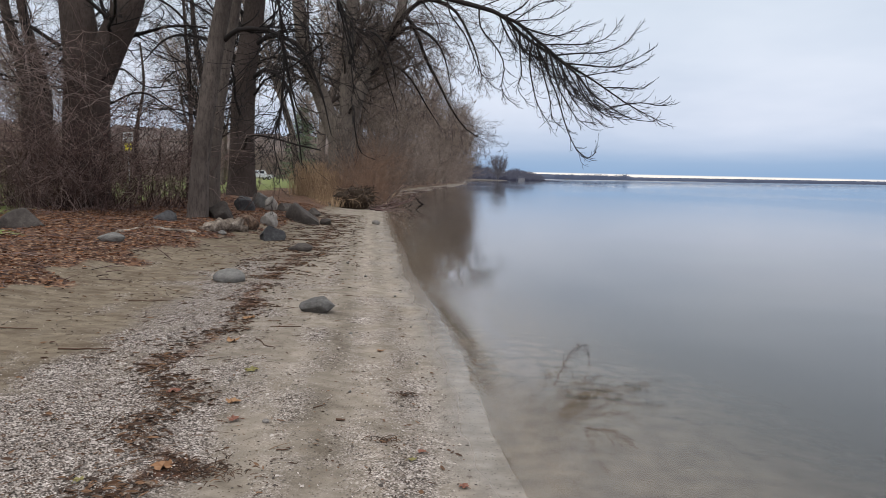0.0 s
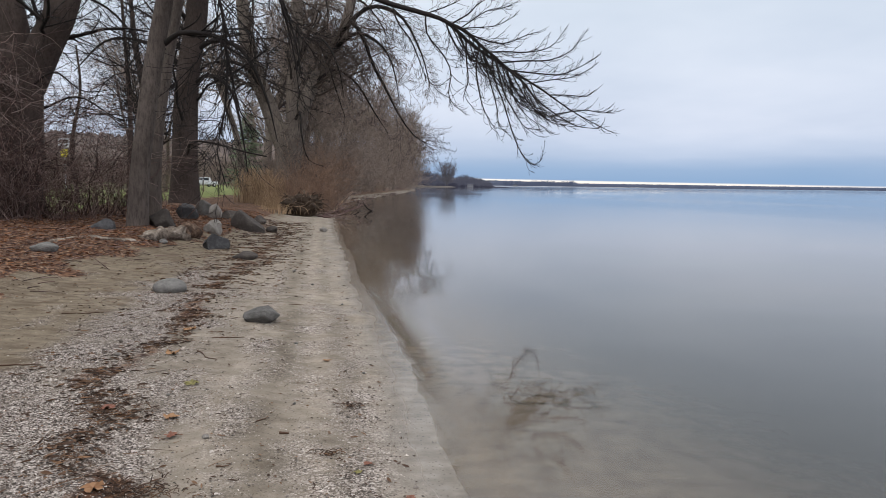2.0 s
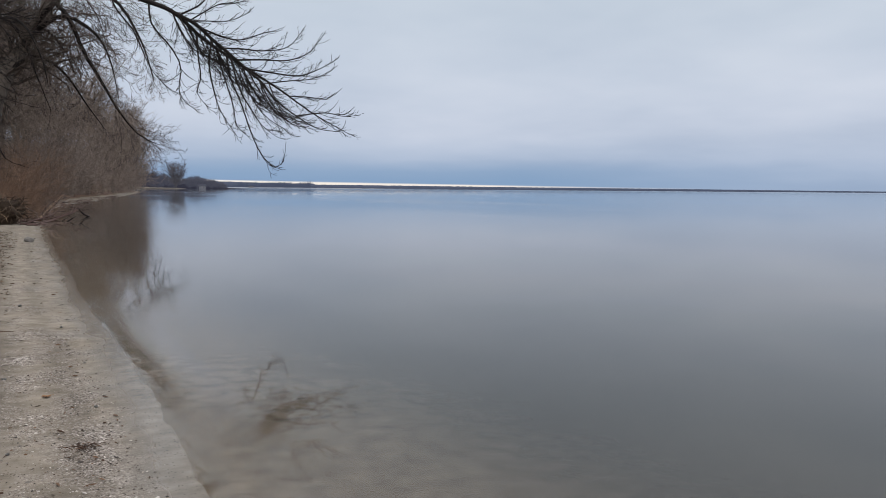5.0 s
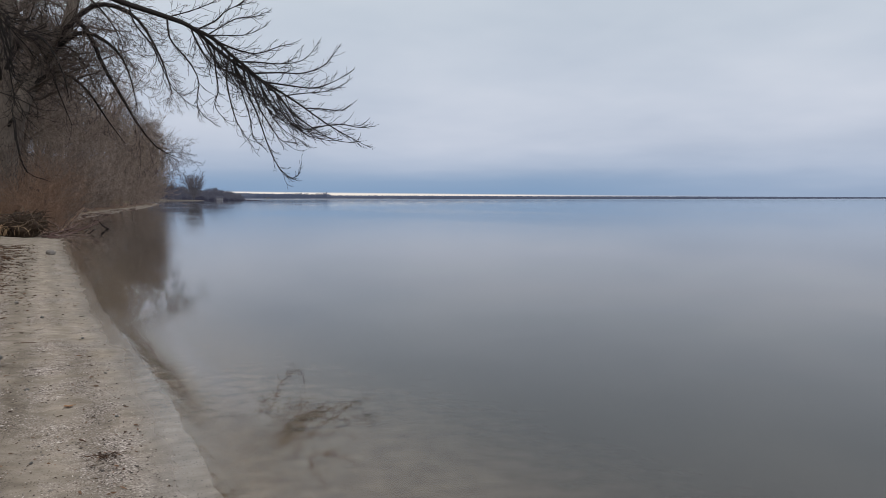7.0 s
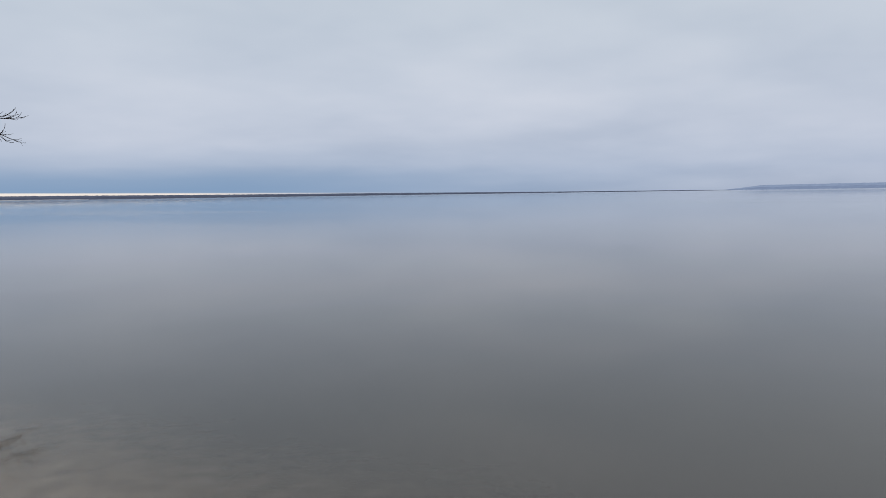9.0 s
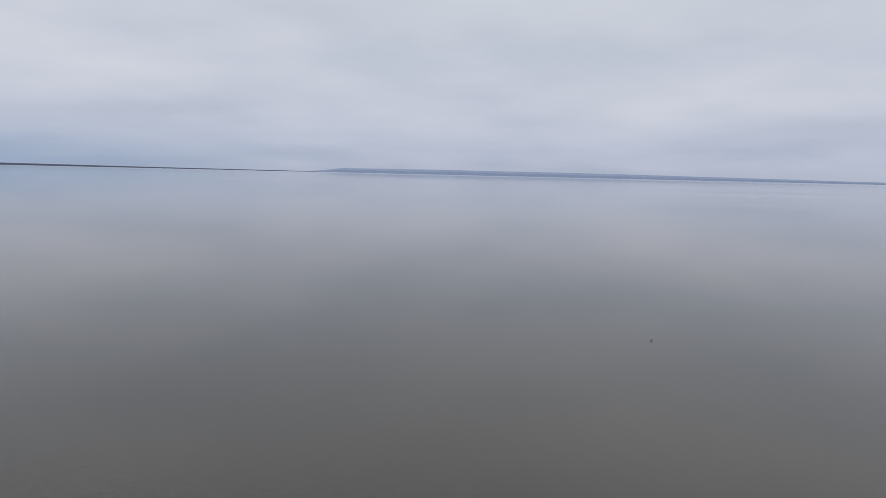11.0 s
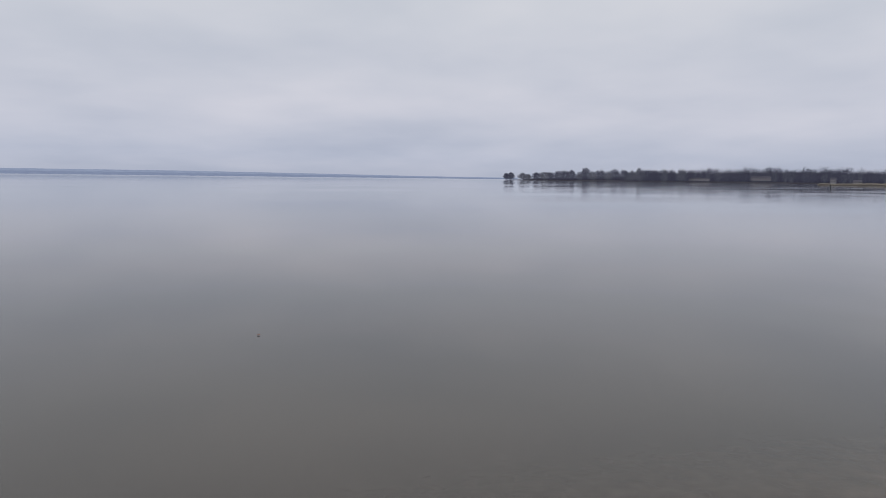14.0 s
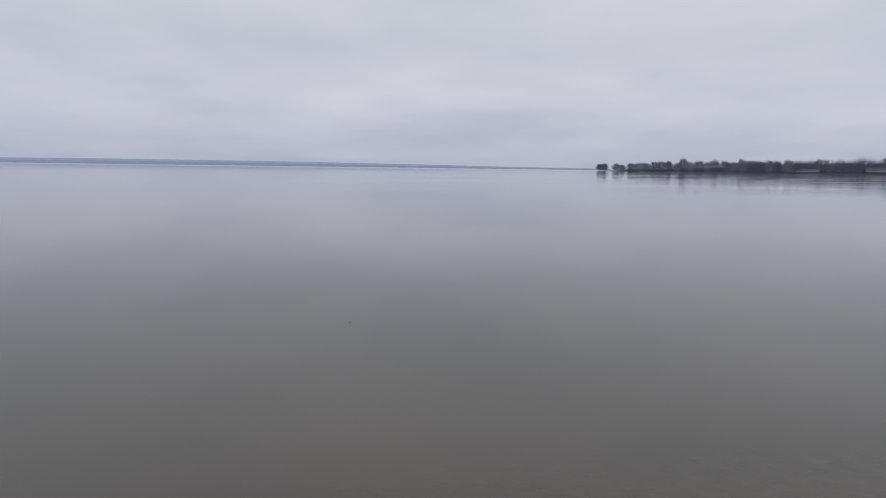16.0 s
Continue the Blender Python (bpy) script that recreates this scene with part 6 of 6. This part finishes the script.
# ---- leaves, sticks and grit on the beach ----
def scatter(name, unit_v, unit_f, P, yaw, tilt, size, mat, label, category, up=0.0):
    """Many small pieces as one object: turned, tipped and sized copies of a little form."""
    V = np.asarray(unit_v, float)
    n, k = len(P), len(V)
    cy, sy = np.cos(yaw), np.sin(yaw)
    ct, st = np.cos(tilt), np.sin(tilt)
    S = V[None] * size.reshape(n, -1, 1).transpose(0, 2, 1) if size.ndim == 2 else V[None] * size[:, None, None]
    x, y, z = S[..., 0], S[..., 1], S[..., 2]
    y, z = y * ct[:, None] - z * st[:, None], y * st[:, None] + z * ct[:, None]
    X = x * cy[:, None] - y * sy[:, None] + P[:, 0:1]
    Y = x * sy[:, None] + y * cy[:, None] + P[:, 1:2]
    Z = z + P[:, 2:3] + up
    F = (np.asarray(unit_f)[None] + (np.arange(n) * k)[:, None, None]).reshape(-1, len(unit_f[0]))
    ob = part(name, mesh_of(name, np.stack([X, Y, Z], -1).reshape(-1, 3), F, False), mat)
    return tagged(ob, label, category, kind="stuff")


def picks(count, x0, x1, y0, y1, weight, seed, ylaw=1.0):
    """Places drawn at random, kept where weight(x, y) beats a throw of the dice."""
    r = np.random.RandomState(seed)
    out = []
    have = 0
    while have < count:
        y = y0 + (y1 - y0) * r.rand(count * 2) ** ylaw
        s = r.uniform(x0, x1, count * 2)
        x = shore_x(y) - s
        keep = r.rand(count * 2) < weight(x, y, s)
        out.append(np.stack([x[keep], y[keep], ground_z(x[keep], y[keep])], -1))
        have += keep.sum()
    return np.concatenate(out)[:count], r


OCTA_V = [(1, 0, 0), (-1, 0, 0), (0, 1, 0), (0, -1, 0), (0, 0, 0.55), (0, 0, -0.55)]
OCTA_F = [(0, 2, 4), (2, 1, 4), (1, 3, 4), (3, 0, 4), (2, 0, 5), (1, 2, 5), (3, 1, 5), (0, 3, 5)]
P, r = picks(28000, 0.15, 5.2, 2.3, 11.0, lambda x, y, s: np.clip(zones(x, y)[0] - 0.15, 0.03, 1), 1, 1.5)
size = r.uniform(0.0035, 0.009, (len(P), 1)) * r.uniform(0.7, 1.3, (len(P), 3))
size = size * np.where(r.rand(len(P), 1) < 0.03, 2.0, 1.0)
scatter("shell_grit", OCTA_V, OCTA_F, P, r.uniform(0, 6.28, len(P)), r.normal(0, 0.3, len(P)), size, PEBBLE, "pale shell grit and small pebbles on the sand", "gravel", 0.001)

# a curled leaf: two halves folded along the midrib
LEAF_V = [(-1, 0, 0.10), (0, 0, 0), (1, 0, 0.14), (-0.3, 0.55, 0.22), (0.4, 0.45, 0.16), (-0.3, -0.5, 0.18), (0.4, -0.55, 0.26)]
LEAF_F = [(0, 1, 3), (1, 4, 3), (1, 2, 4), (0, 5, 1), (5, 6, 1), (1, 6, 2)]


def bank_weight(x, y, s):
    return np.clip(zones(x, y)[1] - 0.2, 0, 1)


P, r = picks(21000, 3.0, 13.0, 7.0, 30.0, bank_weight, 2)
scatter("leaf_litter", LEAF_V, LEAF_F, P, r.uniform(0, 6.28, len(P)), r.normal(0, 0.5, len(P)), r.uniform(0.018, 0.046, (len(P), 1)) * np.stack([r.uniform(0.9, 1.4, len(P)), r.uniform(0.5, 0.95, len(P)), np.ones(len(P))], -1), LEAF, "deep brown dead leaves covering the bank", "leaves", 0.012)


def wrack_weight(x, y, s):
    line = s - wrack_s(y) - 0.07 * wave(x, y, 0.5, 33)
    patch = smooth(-0.4, 0.25, wave(x, y, 0.55, 31) + 0.4 * wave(x, y, 0.2, 32))
    return np.exp(-(line / (0.11 + 0.012 * y)) ** 2) * patch + 0.05 * patch * np.exp(-((s - 2.8) / 0.9) ** 2) + 0.95 * patch * np.exp(-((s - 2.1) / 0.75) ** 2) * smooth(9, 14, y)


P, r = picks(23000, 0.9, 5.0, 2.4, 28.0, wrack_weight, 3, 1.3)
scatter("wrack_line", LEAF_V, LEAF_F, P, r.uniform(0, 6.28, len(P)), r.normal(0, 0.6, len(P)), (0.005 + 0.028 * r.rand(len(P), 1) ** 1.6) * np.stack([r.uniform(0.9, 1.7, len(P)), r.uniform(0.25, 0.75, len(P)), np.ones(len(P))], -1), WRACK, "dark line of washed-up leaf scraps and bark", "leaves", 0.006)
P, r = picks(6500, 0.25, 6.0, 2.4, 26.0, lambda x, y, s: 0.12 + 0.5 * smooth(1.6, 2.6, s) * smooth(0.0, 0.6, wave(x * 0.5, y, 0.8, 41)), 4, 1.2)
scatter("beach_scraps", LEAF_V, LEAF_F, P, r.uniform(0, 6.28, len(P)), r.normal(0, 0.5, len(P)), (0.004 + 0.018 * r.rand(len(P), 1) ** 2) * np.stack([r.uniform(0.8, 2.2, len(P)), r.uniform(0.4, 1.0, len(P)), np.ones(len(P))], -1), WRACK, "scattered dark scraps of leaf on the sand", "leaves", 0.004)

P, r = picks(9000, 0.2, 5.0, 2.3, 12.0, lambda x, y, s: np.clip(zones(x, y)[0] - 0.1, 0.04, 1), 6, 1.4)
scatter("dark_flecks", LEAF_V, LEAF_F, P, r.uniform(0, 6.28, len(P)), r.normal(0, 0.5, len(P)), 0.003 + 0.008 * r.rand(len(P)) ** 2, WRACK, "dark flecks of bark and leaf among the shell grit", "leaves", 0.006)

# small sticks, washed up lengthwise to the water
rng = random.Random(14)
w = Wood()
for _ in range(1200):
    y = 2.5 + 22 * rng.random() ** 1.4
    s = rng.choice((rng.gauss(2.1, 0.35), rng.uniform(1.2, 5.5), rng.uniform(2.4, 5.2)))
    x = float(shore_x(y)) - s
    a = rng.gauss(0.1, 0.6)
    ln = rng.uniform(0.02, 0.07) + 0.2 * rng.random() ** 6
    z = gz(x, y) + 0.006
    p = Vector((x, y, z))
    d = Vector((math.cos(a), math.sin(a), rng.gauss(0, 0.05)))
    q = d * ln * 0.5 + Vector((rng.gauss(0, 0.01), rng.gauss(0, 0.01), 0.004))
    w.stem([p, p + q, p + q + d * ln * 0.5], rng.uniform(0.001, 0.003), 0.0008, 4)
tagged(part("stick_litter", w.mesh("stick_litter"), WRACK), "small dark sticks strewn along the wrack line", "sticks", kind="stuff")
w = Wood()
for _ in range(1300):
    y = rng.uniform(8, 28)
    s = float(np.interp(y, BANK_Y, BANK_S)) + rng.uniform(-0.5, 6)
    x = float(shore_x(y)) - s
    a = rng.uniform(0, 6.28)
    ln = rng.uniform(0.1, 0.6)
    p = Vector((x, y, gz(x, y) + 0.02))
    d = Vector((math.cos(a), math.sin(a), rng.gauss(0.05, 0.1)))
    w.stem([p, p + d * ln * 0.5, p + d * ln + Vector((0, 0, -0.01))], rng.uniform(0.003, 0.008), 0.002, 4)
tagged(part("bank_sticks", w.mesh("bank_sticks"), VINE), "dead sticks among the leaves on the bank", "sticks", kind="stuff")


w = Wood()
for _ in range(420):
    y = 34 + 90 * rng.random() ** 1.6
    x = float(shore_x(y)) - rng.uniform(0.15, 1.7)
    a = rng.gauss(1.4, 0.9)
    ln = rng.uniform(0.2, 1.3)
    p = Vector((x, y, gz(x, y) + 0.03))
    d = Vector((math.cos(a), math.sin(a), rng.gauss(0.02, 0.06)))
    w.stem([p, p + d * ln * 0.5, p + d * ln], rng.uniform(0.012, 0.04), 0.008, 5)
tagged(part("driftwood_sticks", w.mesh("driftwood_sticks"), VINE), "driftwood sticks washed up along the far sand strip", "sticks", kind="stuff")


def maple_leaf(x, y, size, turn, mat, seed, label, stem=True):
    """A five-lobed dry leaf, curled up at its edges."""
    rng = random.Random(seed)
    root = thing("leaf", x, y, gz(x, y) + 0.006, label, "leaf", "single fallen leaves", turn)
    bm = bmesh.new()
    c = bm.verts.new((0, 0, 0.004))
    rim = []
    for i in range(20):
        a = math.pi * 2 * i / 20
        lobe = 0.62 + 0.38 * abs(math.cos(2.5 * (a - math.pi / 2)))
        rr = size * lobe * (0.85 if math.sin(a) < -0.6 else 1) * rng.uniform(0.9, 1.1)
        rim.append(bm.verts.new((rr * math.cos(a), rr * math.sin(a), size * (0.08 + 0.55 * lobe * rng.random() * (1 if i % 2 else 0.5)))))
    for i in range(20):
        bm.faces.new((c, rim[i], rim[(i + 1) % 20]))
    part("blade", bm, mat, root)
    if stem:
        w = Wood()
        w.stem([Vector((0, 0, 0.004)), Vector((0, -size * 0.8, 0.01)), Vector((size * 0.2, -size * 1.5, 0.004))], 0.002, 0.0012, 4)
        part("stalk", w.mesh("stalk"), mat, root)
    return root


for i, (x, y, size, mat, label) in enumerate((
        (-1.39, 4.59, 0.055, LEAF_ORANGE, "orange dry maple leaf on the sand"), (-0.10, 3.92, 0.030, LEAF_RED, "small red-brown leaf on shell grit"), (-0.55, 6.26, 0.040, LEAF_ORANGE, "small orange leaf on the sand"),
        (-1.43, 3.5, 0.060, LEAF_ORANGE, "orange curled maple leaf on shell grit"), (-1.47, 5.36, 0.060, LEAF_GREEN, "olive-brown curled leaf on the sand"), (-0.15, 3.8, 0.026, LEAF_GREEN, "small yellowish leaf on shell grit"),
        (-1.74, 3.26, 0.030, LEAF_GREEN, "small green leaf on shell grit"), (0.13, 3.5, 0.032, LEAF_RED, "small brown leaf near the water"), (-1.3, 4.3, 0.045, LEAF_RED, "red-brown maple leaf on the sand"),
        (-2.0, 7.2, 0.07, LEAF_ORANGE, "orange-brown maple leaf in the wrack"), (-1.9, 6.3, 0.065, LEAF_ORANGE, "pale orange maple leaf in the wrack"), (-1.85, 4.75, 0.06, LEAF_RED, "brown maple leaf in the wrack"))):
    maple_leaf(x, y, size, 57 * i, mat, 200 + i, label)
maple_leaf(7.42, -0.95, 0.02, 30, LEAF_RED, 300, "small dark leaf floating on the lake", False).location.z = 0.004


def stick(x, y, turn, ln, r, label, seed):
    rng = random.Random(seed)
    root = thing("stick", x, y, gz(x, y) + r * 0.9, label, "stick", "sticks on the sand", turn)
    w = Wood()
    pts = [Vector((u * ln - ln / 2, rng.gauss(0, ln * 0.025), 0.003 * rng.random())) for u in np.linspace(0, 1, 8)]
    w.stem(pts, r, r * 0.5, 6)
    part("wood", w.mesh("wood"), WRACK, root)


for i, (x, y, turn, ln, r) in enumerate(((-1.58, 6.22, -55, 0.45, 0.006), (-0.89, 3.85, 5, 0.07, 0.005), (-0.63, 4.34, -10, 0.06, 0.010), (-0.81, 4.57, 50, 0.09, 0.005), (-2.9, 5.6, 3, 0.42, 0.008), (-3.3, 7.9, 12, 0.5, 0.007), (-1.55, 6.9, 4, 0.3, 0.008), (-0.4, 5.4, -60, 0.08, 0.006), (-1.2, 9.1, -20, 0.3, 0.006), (-3.9, 6.2, -8, 0.6, 0.007))):
    stick(x, y, turn, ln, r, "thin dark stick lying on the sand", 400 + i)
# clump of weed by the water
for i, (x, y, n, sp) in enumerate(((-0.25, 5.0, 40, 0.05), (-1.25, 3.5, 260, 0.13), (-1.85, 4.7, 160, 0.11), (-0.33, 4.05, 40, 0.05))):
    rng = random.Random(500 + i)
    root = thing("weed_clump", x, y, gz(x, y) + 0.004, "small dark clump of washed-up weed and bark", "weed", "clumps of weed", kind="stuff")
    w = Wood()
    for _ in range(n):
        p = Vector((rng.gauss(0, sp), rng.gauss(0, sp * 0.6), abs(rng.gauss(0, 0.008))))
        d = Vector((rng.gauss(0, 1), rng.gauss(0, 0.6), rng.gauss(0, 0.25))).normalized() * rng.uniform(0.02, 0.06)
        w.stem([p, p + d * 0.5 + Vector((0, 0, 0.006)), p + d], 0.003, 0.0015, 3)
    part("weed", w.mesh("weed"), WRACK, root)
